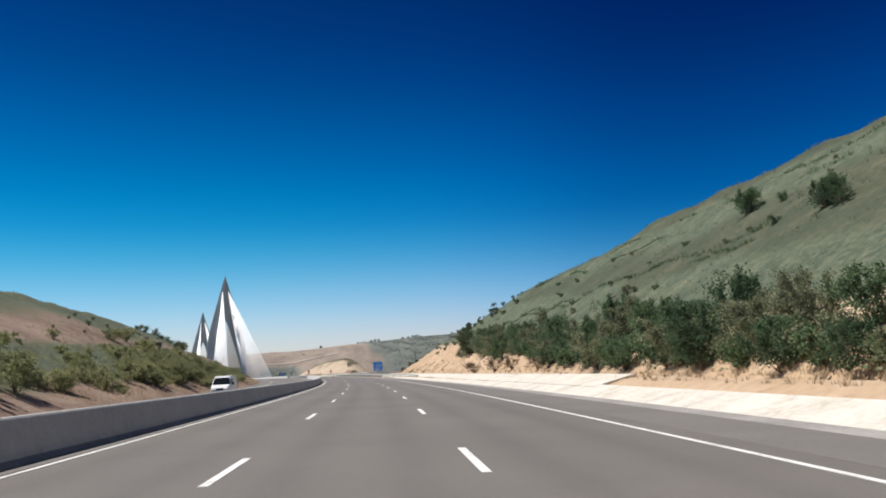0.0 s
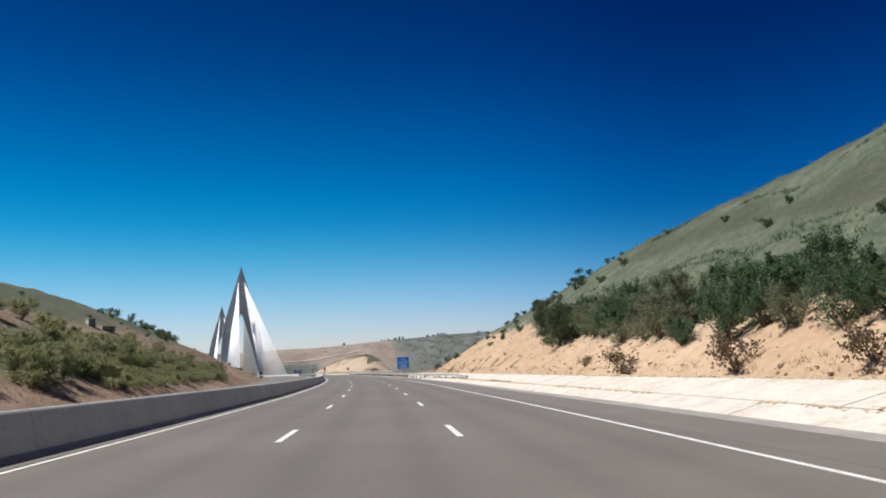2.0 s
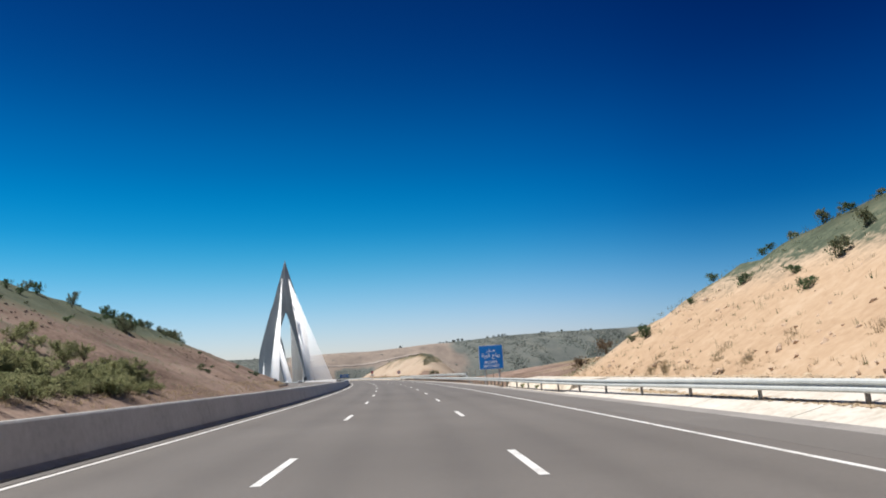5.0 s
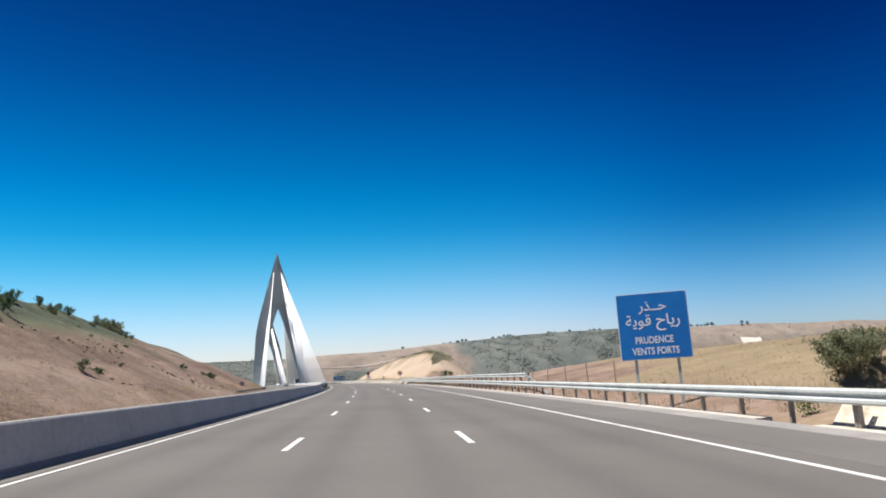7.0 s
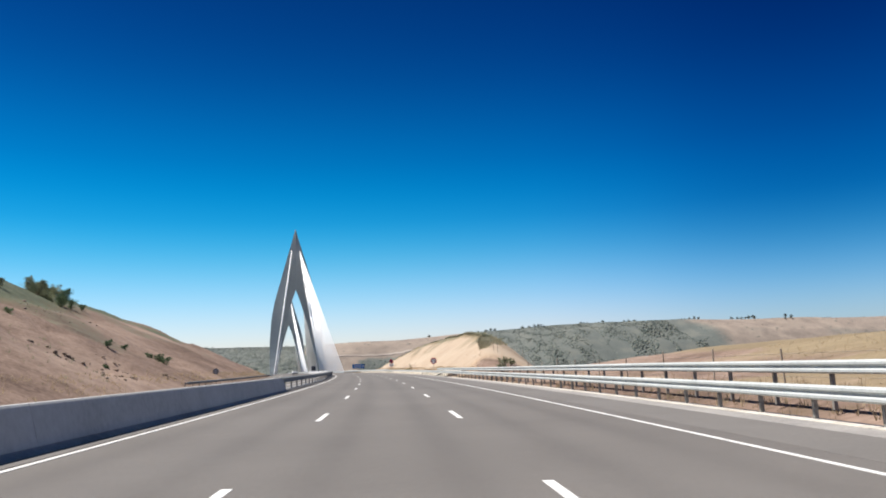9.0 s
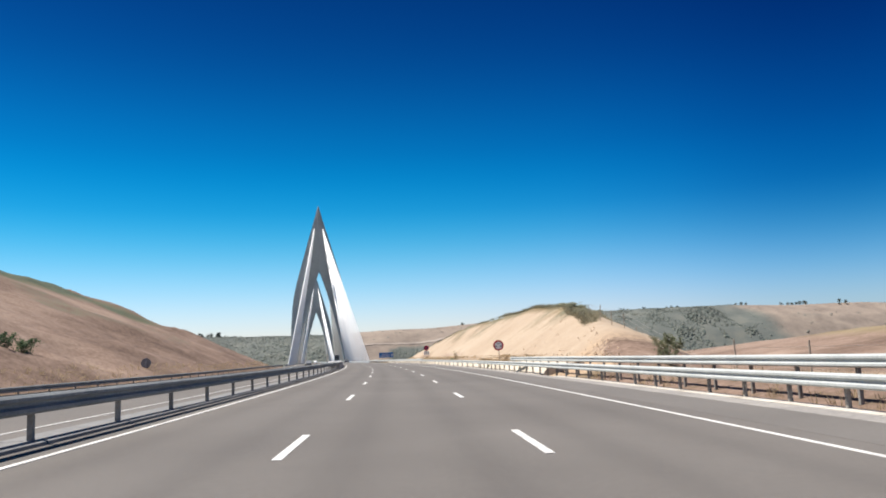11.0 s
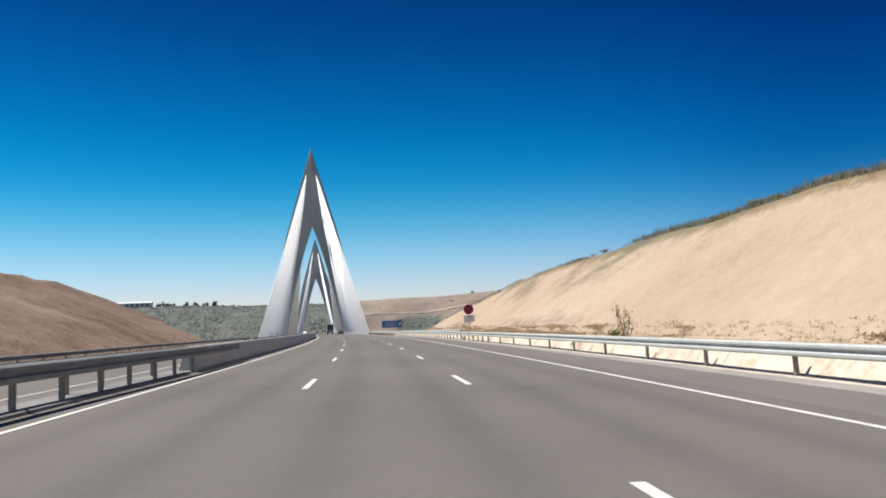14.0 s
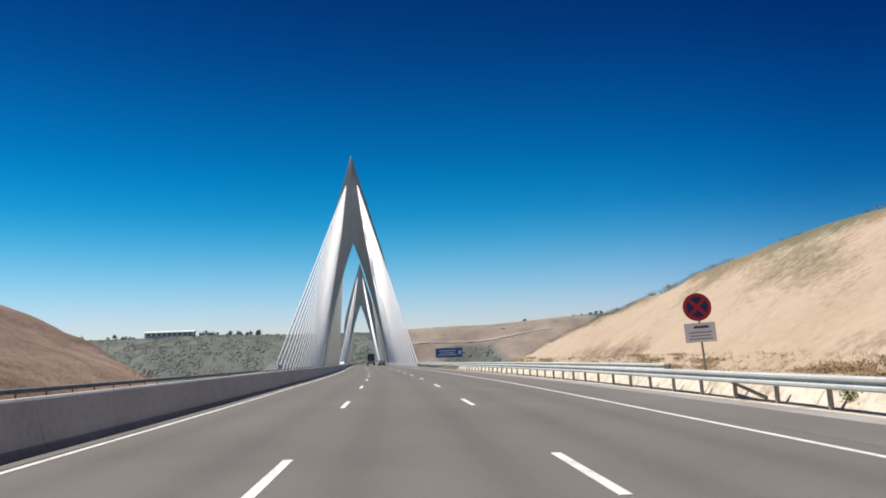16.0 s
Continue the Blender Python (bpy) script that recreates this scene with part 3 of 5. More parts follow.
bridge = thing("cable_stayed_bridge", "tall white cable-stayed bridge with two pointed concrete pylons", "bridge")
swept("deck", [(MEDIAN - 15.2, -0.02), (MEDIAN - 15.2, -0.6), (MEDIAN - 12, -3), (MEDIAN + 12, -3), (MEDIAN + 15.2, -0.6), (MEDIAN + 15.2, -0.02), (0, -0.3), (-12.4, -0.3)], 529, 1280, 20, PYLON_CONCRETE, bridge, "pale concrete bridge deck", base=-0.3)
for side in (-1, 1):
    swept("parapet", [(MEDIAN + side * 15.0 - 0.15, 0), (MEDIAN + side * 15.0 - 0.15, 0.75), (MEDIAN + side * 15.0 + 0.15, 0.75), (MEDIAN + side * 15.0 + 0.15, 0)], 529, 1280, 20, PYLON_CONCRETE, bridge, "pale concrete parapet", base=-0.32)
swept("median_rail", [(MEDIAN - 0.3, 0.3), (MEDIAN - 0.3, 0.85), (MEDIAN + 0.3, 0.85), (MEDIAN + 0.3, 0.3)], 531, 1280, 20, STEEL, bridge, base=-0.05)
N_STAY = 22
for p_s in (PYLON_S, PYLON_S + SPAN):
    part_mesh("pylon", pylon_mesh(p_s), bridge, "bowed concrete pylon legs joined at a sharp tip")
    for way in (-1, 1):
        for side in (-1, 1):
            for k in range(N_STAY):
                q = k / (N_STAY - 1)
                z_top = 47 + 36 * q
                l_top = float(np.interp(z_top, [45, 55, 62, 72, 82], [7.9, 6.1, 5.0, 3.8, 2.6]))
                foot = 14 + q * (169 if way < 0 else 170)
                d = float(np.interp(z_top, [0, 55, 98], [4.0, 3.0, 0.6])) * 0.7
                a = at(p_s + way * d, AXIS + side * l_top, z_top, False)
                b = at(p_s + way * foot, AXIS + side * 14.6, 0.2, False)
                v, f = rod(a, b, 0.225)
                part_mesh("stay_cable", mesh_from("stay_cable", v, f, [CABLE], True), bridge)

# ---- lined ditch beside the right shoulder ----
rnd = random.Random(5)


# behind the guard rails the lower slabs stand up like a low wall
STEEP = ([(8.73, -0.23), (9.27, -0.225), (9.62, 0.26), (9.62, -0.7), (8.73, -0.7)],
         [(9.66, 0.28), (11.6, 0.46), (12.0, 0.48), (12.0, -0.3), (9.66, -0.7)])


def lining(s0, s1):
    t = thing("ditch_lining", "pale sun-bleached concrete slabs lining the roadside ditch", "ditch", kind="structure")
    s = s0
    while s < s1:
        n = 3.0
        for prof in ([(8.73, -0.23), (8.85, -0.235), (9.93, 0.03), (9.93, -0.1), (8.85, -0.36), (8.73, -0.36)],
                     [(9.97, 0.055), (11.75, 0.46), (12.0, 0.48), (12.0, 0.34), (11.75, 0.32), (9.97, -0.08)]):
            if s > 156:
                prof = STEEP[0 if prof[0][0] < 9 else 1]
            if s > 322 and prof[0][0] > 9.5:
                continue
            if s < 30:
                if prof[0][0] > 9:
                    continue
                prof = [(l + (0.35 if l > 9 else 0.0), z + (0.09 if l > 9 else 0.0)) for l, z in prof]
            d, u = rnd.uniform(-0.005, 0.005), rnd.uniform(-0.015, 0.015)
            mat = PALE_CONCRETE if s < 156 else DUSTY_CONCRETE
            swept("slab", [(l + u, z + d) for l, z in prof], s + 0.003, s + n - 0.003 - rnd.uniform(0, 0.006), 3, mat, t, on_road=False)
        s += n
    return t


lining(-31, 177)
lining(306, 471)
kerb = thing("kerb", "pale concrete edging along the shoulder", "kerb", kind="structure")
for k in range(60):
    swept("kerb_block", [(8.77, -0.20), (9.2, -0.19), (9.2, -0.4), (8.77, -0.4)], 181.2 + k * 2, 183.16 + k * 2, 2, PALE_CONCRETE, kerb, on_road=False)

# ---- steel guard rails ----
WAVE = [(0.0, -0.155), (0.03, -0.15), (0.083, -0.11), (0.083, -0.06), (0.02, -0.02), (0.02, 0.02), (0.083, 0.06), (0.083, 0.11), (0.03, 0.15), (0.0, 0.155)]
WAVE = WAVE + [(x - 0.006, z) for x, z in reversed(WAVE)]


def post_mesh(h):
    """A C-shaped steel post with its spacer."""
    bm = bmesh.new()
    for x0, x1, y0, y1 in ((-0.045, 0.045, -0.04, -0.032), (-0.045, -0.037, -0.032, 0.04), (0.037, 0.045, -0.032, 0.04)):
        bmesh.ops.create_cube(bm, size=1, matrix=Matrix.LocRotScale(((x0 + x1) / 2, (y0 + y1) / 2, h / 2 - 0.2), None, (x1 - x0, y1 - y0, h + 0.4)))
    me = bpy.data.meshes.new("post")
    bm.to_mesh(me)
    bm.free()
    me.materials.append(POST_STEEL)
    return me


def spacer_mesh():
    bm = bmesh.new()
    bmesh.ops.create_cube(bm, size=1, matrix=Matrix.LocRotScale((0, 0, 0), None, (0.14, 0.10, 0.2)))
    bmesh.ops.bevel(bm, geom=bm.edges[:], offset=0.015, segments=1, affect="EDGES")
    me = bpy.data.meshes.new("spacer")
    bm.to_mesh(me)
    bm.free()
    me.materials.append(STEEL)
    return me


POST, SPACER = post_mesh(0.72), spacer_mesh()


def guard_rail(s0, s1, lat_of, z_of, face, gap, label, last_post=1e9, back_to=-1e9, mat=STEEL):
    """A run of beams on posts. lat_of, z_of: place of the post and height of the ground along the run; face: side that the beam looks to; back_to: how far the posts carry a beam on their other side too."""
    g = thing("guard_rail", label, "guard rail", "guard rails")
    n = int(round((s1 - s0) / 4.0))
    step = (s1 - s0) / n
    for i in range(n):
        a = s0 + i * step
        ss = np.linspace(a - 0.08, a + step + 0.08, 4)
        for f in (face, -face) if a + step < back_to else (face,):
            verts, faces, k = [], [], len(WAVE)
            for s in ss:
                for x, z in WAVE:
                    l = lat_of(s) + f * (0.17 + x + (0.004 if i % 2 else 0.0))
                    px, py = plan(s, l)
                    verts.append((float(px), float(py), float(lift(s) + z_of(s) + 0.585 + z)))
            for j in range(len(ss) - 1):
                for q in range(k):
                    c, d = j * k + q, j * k + (q + 1) % k
                    faces.append((c, d, d + k, c + k))
            faces += [tuple(range(k - 1, -1, -1)), tuple((len(ss) - 1) * k + q for q in range(k))]
            part_mesh("beam", mesh_from("beam", verts, faces, [mat]), g)
    m = int(round((s1 - s0) / gap))
    for i in range(m + 1):
        s = s0 + i * gap
        if s > last_post:
            break
        q = part_mesh("post", POST, g)
        x, y = plan(s, lat_of(s))
        q.matrix_basis = pose(float(x), float(y), float(lift(s) + z_of(s)), rnd.uniform(-1, 1), rnd.uniform(-1, 1), heading(s))
        for f in (face, -face) if s < back_to else (face,):
            q2 = part_mesh("spacer", SPACER, g)
            x, y = plan(s, lat_of(s) + f * 0.09)
            q2.matrix_basis = pose(float(x), float(y), float(lift(s) + z_of(s) + 0.585), 0, 0, heading(s))
    return g


def flare(s):
    return float(np.interp(s, [123.8, 132, 140, 150, 158, 164], [10.38, 10.08, 9.78, 9.4, 9.2, 9.1]))


def shoulder_base(s):
    return float(np.interp(s, [123.8, 127, 132, 142, 150, 300], [-0.34, -0.27, -0.15, -0.18, -0.22, -0.22])) + 0.02


RAIL = "long galvanised steel guard rail along the road's shoulder"
guard_rail(123.8, 177.8, flare, shoulder_base, -1, 4.5, RAIL)
guard_rail(177.9, 333.9, flare, shoulder_base, -1, 2.25, RAIL)
guard_rail(334.2, 386.2, flare, shoulder_base, -1, 4.333, RAIL)
bridge_rail = guard_rail(386.3, 530.3, flare, shoulder_base, -1, 2.2, RAIL)
v, f = rod(at(397.9, 9.14, -0.12, False), at(400.1, 9.12, 0.3, False), 0.05, 4)
part_mesh("brace", mesh_from("brace", v, f, [POST_STEEL]), bridge_rail, "slanting steel brace at a post's foot")
guard_rail(213.4, 321.4, lambda s: 10.2, lambda s: float(np.interp(s, [211, 240, 276, 323], [0.28, 0.28, 0.15, 0.1])), -1, 2.5, "second galvanised guard rail behind the shoulder rail")
guard_rail(408, 528, lambda s: 10.6, lambda s: -0.1, -1, 4.0, "short second guard rail leading to the bridge")
median_rail = guard_rail(254.0, 362.0, lambda s: MEDIAN + float(np.interp(s, [344, 355], [0.17, 0.42])), lambda s: 0.21, 1, 3.6, "two-sided dull steel guard rail with shade-darkened colour on the dark median kerb", 354.9, 354.5, SHADED_DULL_STEEL)
# the darker steel paints in the shade on this rail's near side
guard_rail(300, 520, lambda s: -21.8, lambda s: -0.2, 1, 4.0, "guard rail in shade-darkened steel beside the oncoming carriageway", mat=SHADED_DULL_STEEL)

plinth = thing("median_kerb", "low dark concrete kerb under the median guard rail", "kerb", kind="structure")
for k in range(17):
    swept("kerb_block", [(MEDIAN + sg * a, z) for sg, sk in ((-1, 1), (1, -1)) for a, z in ((0.64, -0.2), (0.64, -0.08), (0.62, -0.07), (0.47, -0.065), (0.44, 0.04), (0.41, 0.055))[::sk]], 254 + k * 6, 259.97 + k * 6, 6, DARK_CONCRETE, plinth, base=0.155)
# closer posts on both sides before the concrete barrier begins
for s, off in [(345.8, 0.2), (349.4, 0.26), (353.0, 0.36)] + [(347.0 + 1.95 * k, -0.2) for k in range(4)]:
    q = part_mesh("post", POST, median_rail)
    x, y = plan(s, MEDIAN + off)
    q.matrix_basis = pose(float(x), float(y), float(lift(s)) + 0.21, 0, 0, heading(s))

# ---- road signs ----
SIGN_BLUE = worn("sign_blue", [(0.006, 0.145, 0.48), (0.008, 0.175, 0.54), (0.012, 0.2, 0.58)], (0.7, 4.0), (0.35, 0.55), bump=0)
SIGN_RED = worn("sign_red", [(0.36, 0.012, 0.03), (0.45, 0.018, 0.04), (0.5, 0.03, 0.05)], (2.0, 9.0), (0.35, 0.55), bump=0)
SIGN_NAVY = worn("sign_navy", [(0.012, 0.02, 0.09), (0.02, 0.03, 0.12)], (2.0, 9.0), (0.4, 0.6), bump=0)
SIGN_WHITE = worn("sign_white", [(0.72, 0.73, 0.74), (0.83, 0.84, 0.85), (0.87, 0.87, 0.87)], (2.0, 9.0), (0.35, 0.55), bump=0)
SIGN_BLACK = worn("sign_black", [(0.015, 0.015, 0.016), (0.03, 0.03, 0.03)], (2.0, 9.0), (0.5, 0.7), bump=0)
SIGN_BACK = worn("sign_back", [(0.22, 0.23, 0.24), (0.3, 0.31, 0.32)], (1.0, 6.0), (0.5, 0.7), metal=0.5, bump=0)


def plate(w, h, d, r, segs=5):
    """A plate with rounded corners, facing -y, its middle at the origin."""
    bm = bmesh.new()
    pts = []
    for cx, cz, a0 in ((w / 2 - r, h / 2 - r, 0), (-w / 2 + r, h / 2 - r, 90), (-w / 2 + r, -h / 2 + r, 180), (w / 2 - r, -h / 2 + r, 270)):
        for k in range(segs + 1):
            a = radians(a0 + 90 * k / segs)
            pts.append((cx + r * math.cos(a), cz + r * math.sin(a)))
    front = [bm.verts.new((x, -d / 2, z)) for x, z in pts]
    back = [bm.verts.new((x, d / 2, z)) for x, z in pts]
    n = len(pts)
    bm.faces.new(front)
    bm.faces.new(back[::-1])
    for i in range(n):
        bm.faces.new((front[i], back[i], back[(i + 1) % n], front[(i + 1) % n]))
    bmesh.ops.recalc_face_normals(bm, faces=bm.faces)
    return bm


def disc(r, d, segs=40, hole=0.0):
    bm = bmesh.new()
    rings = []
    for rad in ((r, hole) if hole else (r,)):
        for y in (-d / 2, d / 2):
            rings.append([bm.verts.new((rad * math.cos(2 * math.pi * k / segs), y, rad * math.sin(2 * math.pi * k / segs))) for k in range(segs)])
    for k in range(segs):
        j = (k + 1) % segs
        bm.faces.new((rings[0][k], rings[1][k], rings[1][j], rings[0][j]))
        if hole:
            bm.faces.new((rings[2][k], rings[3][k], rings[3][j], rings[2][j]))
            bm.faces.new((rings[0][k], rings[0][j], rings[2][j], rings[2][k]))
            bm.faces.new((rings[1][k], rings[1][j], rings[3][j], rings[3][k]))
    if not hole:
        bm.faces.new(rings[0])
        bm.faces.new(rings[1][::-1])
    bmesh.ops.recalc_face_normals(bm, faces=bm.faces)
    return bm


def boxes(*specs):
    """One bmesh of bevelled boxes: (middle, size, turn about y)."""
    bm = bmesh.new()
    for (x, y, z), size, turn in specs:
        bmesh.ops.create_cube(bm, size=1, matrix=pose(x, y, z, 0, turn, 0) @ Matrix.Diagonal((*size, 1)))
    return bm


def shifted(bm, x=0, y=0, z=0):
    bmesh.ops.translate(bm, verts=bm.verts, vec=(x, y, z))
    return bm


def lettering(text, size, x, y, z, mat, parent, name="lettering", wide=1.0, heavy=0.0, label=""):
    c = bpy.data.curves.new(name, "FONT")
    c.body, c.size, c.align_x, c.extrude, c.offset, c.resolution_u = text, size, "CENTER", 0.002, heavy, 3
    tmp = new("tmp_text", c)
    deps = bpy.context.evaluated_depsgraph_get()
    me = bpy.data.meshes.new_from_object(tmp.evaluated_get(deps))
    bpy.data.objects.remove(tmp)
    bpy.data.curves.remove(c)
    me.name = name
    me.transform(Matrix.Translation((x, y, z)) @ Matrix.Rotation(radians(90), 4, "X") @ Matrix.Diagonal((wide, 1, 1, 1)))
    me.materials.clear()
    me.materials.append(mat)
    return part_mesh(name, me, parent, label)


def stick(name, x, y, z0, z1, w, d, mat, parent):
    return part(name, boxes(((x, y, (z0 + z1) / 2), (w, d, z1 - z0), 0)), mat, parent)


def set_on(s, lat, z=0.0, turn=0.0):
    x, y = plan(s, lat)
    return pose(float(x), float(y), float(lift(s) + z), 0, 0, heading(s) + turn)


# warning panel
panel = thing("warning_panel", "large blue road sign with white French and Arabic lettering", "road sign", m=set_on(189.05, 9.6, 0, -20))
part("backing", shifted(plate(2.40, 2.32, 0.03, 0.06), z=2.49), SIGN_BACK, panel)
part("rim", shifted(plate(2.40, 2.32, 0.012, 0.06), y=-0.022, z=2.49), SIGN_WHITE, panel, "thin white rim")
part("face", shifted(plate(2.345, 2.265, 0.012, 0.05), y=-0.030, z=2.49), SIGN_BLUE, panel, "blue sign face")
for px in (-0.7, 0.72):
    stick("post", px, 0.07, -0.6, 3.4, 0.1, 0.06, STEEL, panel)
for z_ in (1.75, 3.2):
    part("rail", boxes(((0, 0.03, z_), (2.0, 0.03, 0.06), 0)), STEEL, panel)
lettering("\uFEAD\uFEAC\u0640\u0640\uFEA3", 0.46, 0.03, -0.039, 3.03, SIGN_WHITE, panel, wide=1.0, heavy=0.006, label="white Arabic lettering")
lettering("\uFE94\uFEF3\uFEEE\uFED7 \uFEA1\uFE8E\uFEF3\uFEAD", 0.52, 0.0, -0.039, 2.51, SIGN_WHITE, panel, heavy=0.006, label="white Arabic lettering")
lettering("PRUDENCE", 0.335, -0.02, -0.039, 1.89, SIGN_WHITE, panel, wide=0.76, heavy=0.007, label="white capitals")
lettering("VENTS FORTS", 0.335, 0.0, -0.039, 1.51, SIGN_WHITE, panel, wide=0.76, heavy=0.007, label="white capitals")


def small_car(x, z, k):
    bm = boxes(((x, 0, z), (0.2 * k, 0.006, 0.055 * k), 0), ((x, 0, z + 0.045 * k), (0.11 * k, 0.006, 0.045 * k), 0))
    for dx in (-0.06, 0.06):
        bmesh.ops.create_circle(bm, cap_ends=True, radius=0.026 * k, segments=12, matrix=pose(x + dx * k, -0.004, z - 0.03 * k, 90, 0, 0))
    return bm


gap_sign = thing("spacing_sign", "round red-rimmed sign on a grey post behind the rail", "road sign", m=set_on(332.4, 10.95, 0, -12) @ pose(0, 0, 0, 0, -1.5, 0))
stick("post", 0, 0.05, -0.3, 2.2, 0.06, 0.06, POST_STEEL, gap_sign)
part("plate", shifted(disc(0.52, 0.02), y=0.012, z=1.97), SIGN_BACK, gap_sign)
part("face", shifted(disc(0.40, 0.008), y=-0.004, z=1.97), SIGN_WHITE, gap_sign, "white sign face")
part("ring", shifted(disc(0.52, 0.014, hole=0.37), y=-0.008, z=1.97), SIGN_RED, gap_sign, "broad red ring")
for sx in (-0.24, 0.24):
    part("car_mark", shifted(small_car(sx, 0, 1.1), y=-0.018, z=1.87), SIGN_BLACK, gap_sign, "small black car shape")
lettering("70m", 0.24, 0.0, -0.014, 2.09, SIGN_BLACK, gap_sign, label="black figures")

stop_sign = thing("no_stopping_sign", "round red and blue no-stopping sign above a white plate", "road sign", m=set_on(406, 11.2, -0.2, -10) @ pose(0, 0, 0, 0, -2, 0) @ Matrix.Scale(1.09, 4))
stick("post", 0.02, 0.05, -0.3, 2.6, 0.06, 0.06, POST_STEEL, stop_sign)
part("plate", shifted(disc(0.48, 0.02), y=0.012, z=2.67), SIGN_BACK, stop_sign)
part("face", shifted(disc(0.40, 0.008), y=-0.004, z=2.67), SIGN_NAVY, stop_sign, "dark blue sign face")
part("ring", shifted(disc(0.48, 0.014, hole=0.36), y=-0.008, z=2.67), SIGN_RED, stop_sign, "red ring")
for k in (45, -45):
    part("bar", boxes(((0, -0.012 - (0.003 if k > 0 else 0), 2.67), (0.76, 0.008, 0.11), k)), SIGN_RED, stop_sign, "red diagonal bar")
part("text_plate", shifted(plate(1.04, 0.66, 0.015, 0.03), z=1.80), SIGN_WHITE, stop_sign, "white plate with faint text bars")
part("text_bar", boxes(((0.05, -0.012, 1.98), (0.5, 0.006, 0.07), 0)), SIGN_BLACK, stop_sign)
for k in range(3):
    part("text_bar", boxes(((0, -0.010, 1.80 - 0.11 * k), (0.78 - 0.1 * (k == 1), 0.006, 0.035), 0)), SIGN_BACK, stop_sign)

guide = thing("bridge_name_panel", "wide blue name panel on low posts beside the bridge approach", "road sign", m=set_on(512, 13.2, 0, -8))
part("backing", shifted(plate(4.9, 1.7, 0.04, 0.08), z=2.2), SIGN_BACK, guide)
part("face", shifted(plate(4.8, 1.6, 0.015, 0.06), y=-0.03, z=2.2), SIGN_BLUE, guide, "blue sign face")
for px in (-1.7, 1.7):
    stick("post", px, 0.08, -1.5, 2.8, 0.14, 0.1, STEEL, guide)
for z_, w_ in ((2.55, 3.2), (2.15, 2.6), (1.8, 3.4)):
    part("text_bar", boxes(((-0.3, -0.045, z_), (w_, 0.01, 0.16), 0)), SIGN_WHITE, guide)
part("emblem", boxes(((1.95, -0.045, 2.2), (0.5, 0.01, 0.7), 0)), SIGN_WHITE, guide)

back_sign = thing("round_sign", "grey back of a round sign on the oncoming side", "road sign", m=set_on(337, -24.6, 0, 178))
stick("post", 0, 0.05, 0.2, 2.0, 0.07, 0.07, STEEL, back_sign)
part("plate", shifted(disc(0.5, 0.025), y=0.0, z=1.75), SIGN_BACK, back_sign, "bare grey sheet")

# ---- plants ----
def leaf_material(name, dark, mid, light, through=0.45):
    m = bpy.data.materials.new(name)
    m.use_nodes = True
    b = m.node_tree.nodes["Principled BSDF"]
    b.inputs["Roughness"].default_value = 0.6
    b.inputs["Specular IOR Level"].default_value = 0.3
    geo = node(m, "ShaderNodeNewGeometry")
    info = node(m, "ShaderNodeObjectInfo")
    add = node(m, "ShaderNodeMath")
    add.operation = "MULTIPLY_ADD"
    add.inputs[1].default_value = 0.65
    wire(m, geo.outputs["Random Per Island"], add.inputs[0])
    sc = node(m, "ShaderNodeMath")
    sc.operation = "MULTIPLY"
    sc.inputs[1].default_value = 0.35
    wire(m, info.outputs["Random"], sc.inputs[0])
    wire(m, sc.outputs[0], add.inputs[2])
    ramp = node(m, "ShaderNodeValToRGB")
    el = ramp.color_ramp.elements
    el.new(0.5)
    for e, p, c in zip(el, (0.1, 0.5, 0.95), (dark, mid, light)):
        e.position, e.color = p, (*c, 1)
    wire(m, add.outputs[0], ramp.inputs["Fac"])
    wire(m, ramp.outputs["Color"], b.inputs["Base Color"])
    tr = node(m, "ShaderNodeBsdfTranslucent")
    wire(m, ramp.outputs["Color"], tr.inputs["Color"])
    mix = node(m, "ShaderNodeMixShader")
    mix.inputs[0].default_value = through
    wire(m, b.outputs[0], mix.inputs[1])
    wire(m, tr.outputs[0], mix.inputs[2])
    wire(m, mix.outputs[0], m.node_tree.nodes["Material Output"].inputs["Surface"])
    return m


LEAF = leaf_material("shrub_leaf", (0.045, 0.082, 0.045), (0.092, 0.15, 0.074), (0.165, 0.23, 0.108))
LEAF_GREY = leaf_material("grey_shrub_leaf", (0.11, 0.13, 0.075), (0.195, 0.216, 0.128), (0.305, 0.31, 0.182))
CREST_LEAF = leaf_material("crest_brush_leaf", (0.22, 0.235, 0.165), (0.33, 0.34, 0.245), (0.44, 0.43, 0.32), 0.7)
LEAF_DARK = leaf_material("dark_tree_leaf", (0.04, 0.055, 0.03), (0.07, 0.095, 0.048), (0.125, 0.15, 0.075))
DRY = leaf_material("dry_grass", (0.3, 0.23, 0.14), (0.45, 0.35, 0.22), (0.6, 0.48, 0.32))
DRY_TWIG = leaf_material("dry_twig", (0.09, 0.06, 0.035), (0.17, 0.115, 0.07), (0.26, 0.19, 0.115))
BARK = worn("bark", [(0.07, 0.05, 0.035), (0.13, 0.095, 0.065), (0.19, 0.145, 0.1)], (3.0, 25.0), (0.85, 0.95), bump=0.6)
ROCK = worn("stone", [(0.36, 0.25, 0.17), (0.5, 0.37, 0.265), (0.6, 0.47, 0.36)], (1.0, 9.0), (0.85, 0.95), bump=0.6)


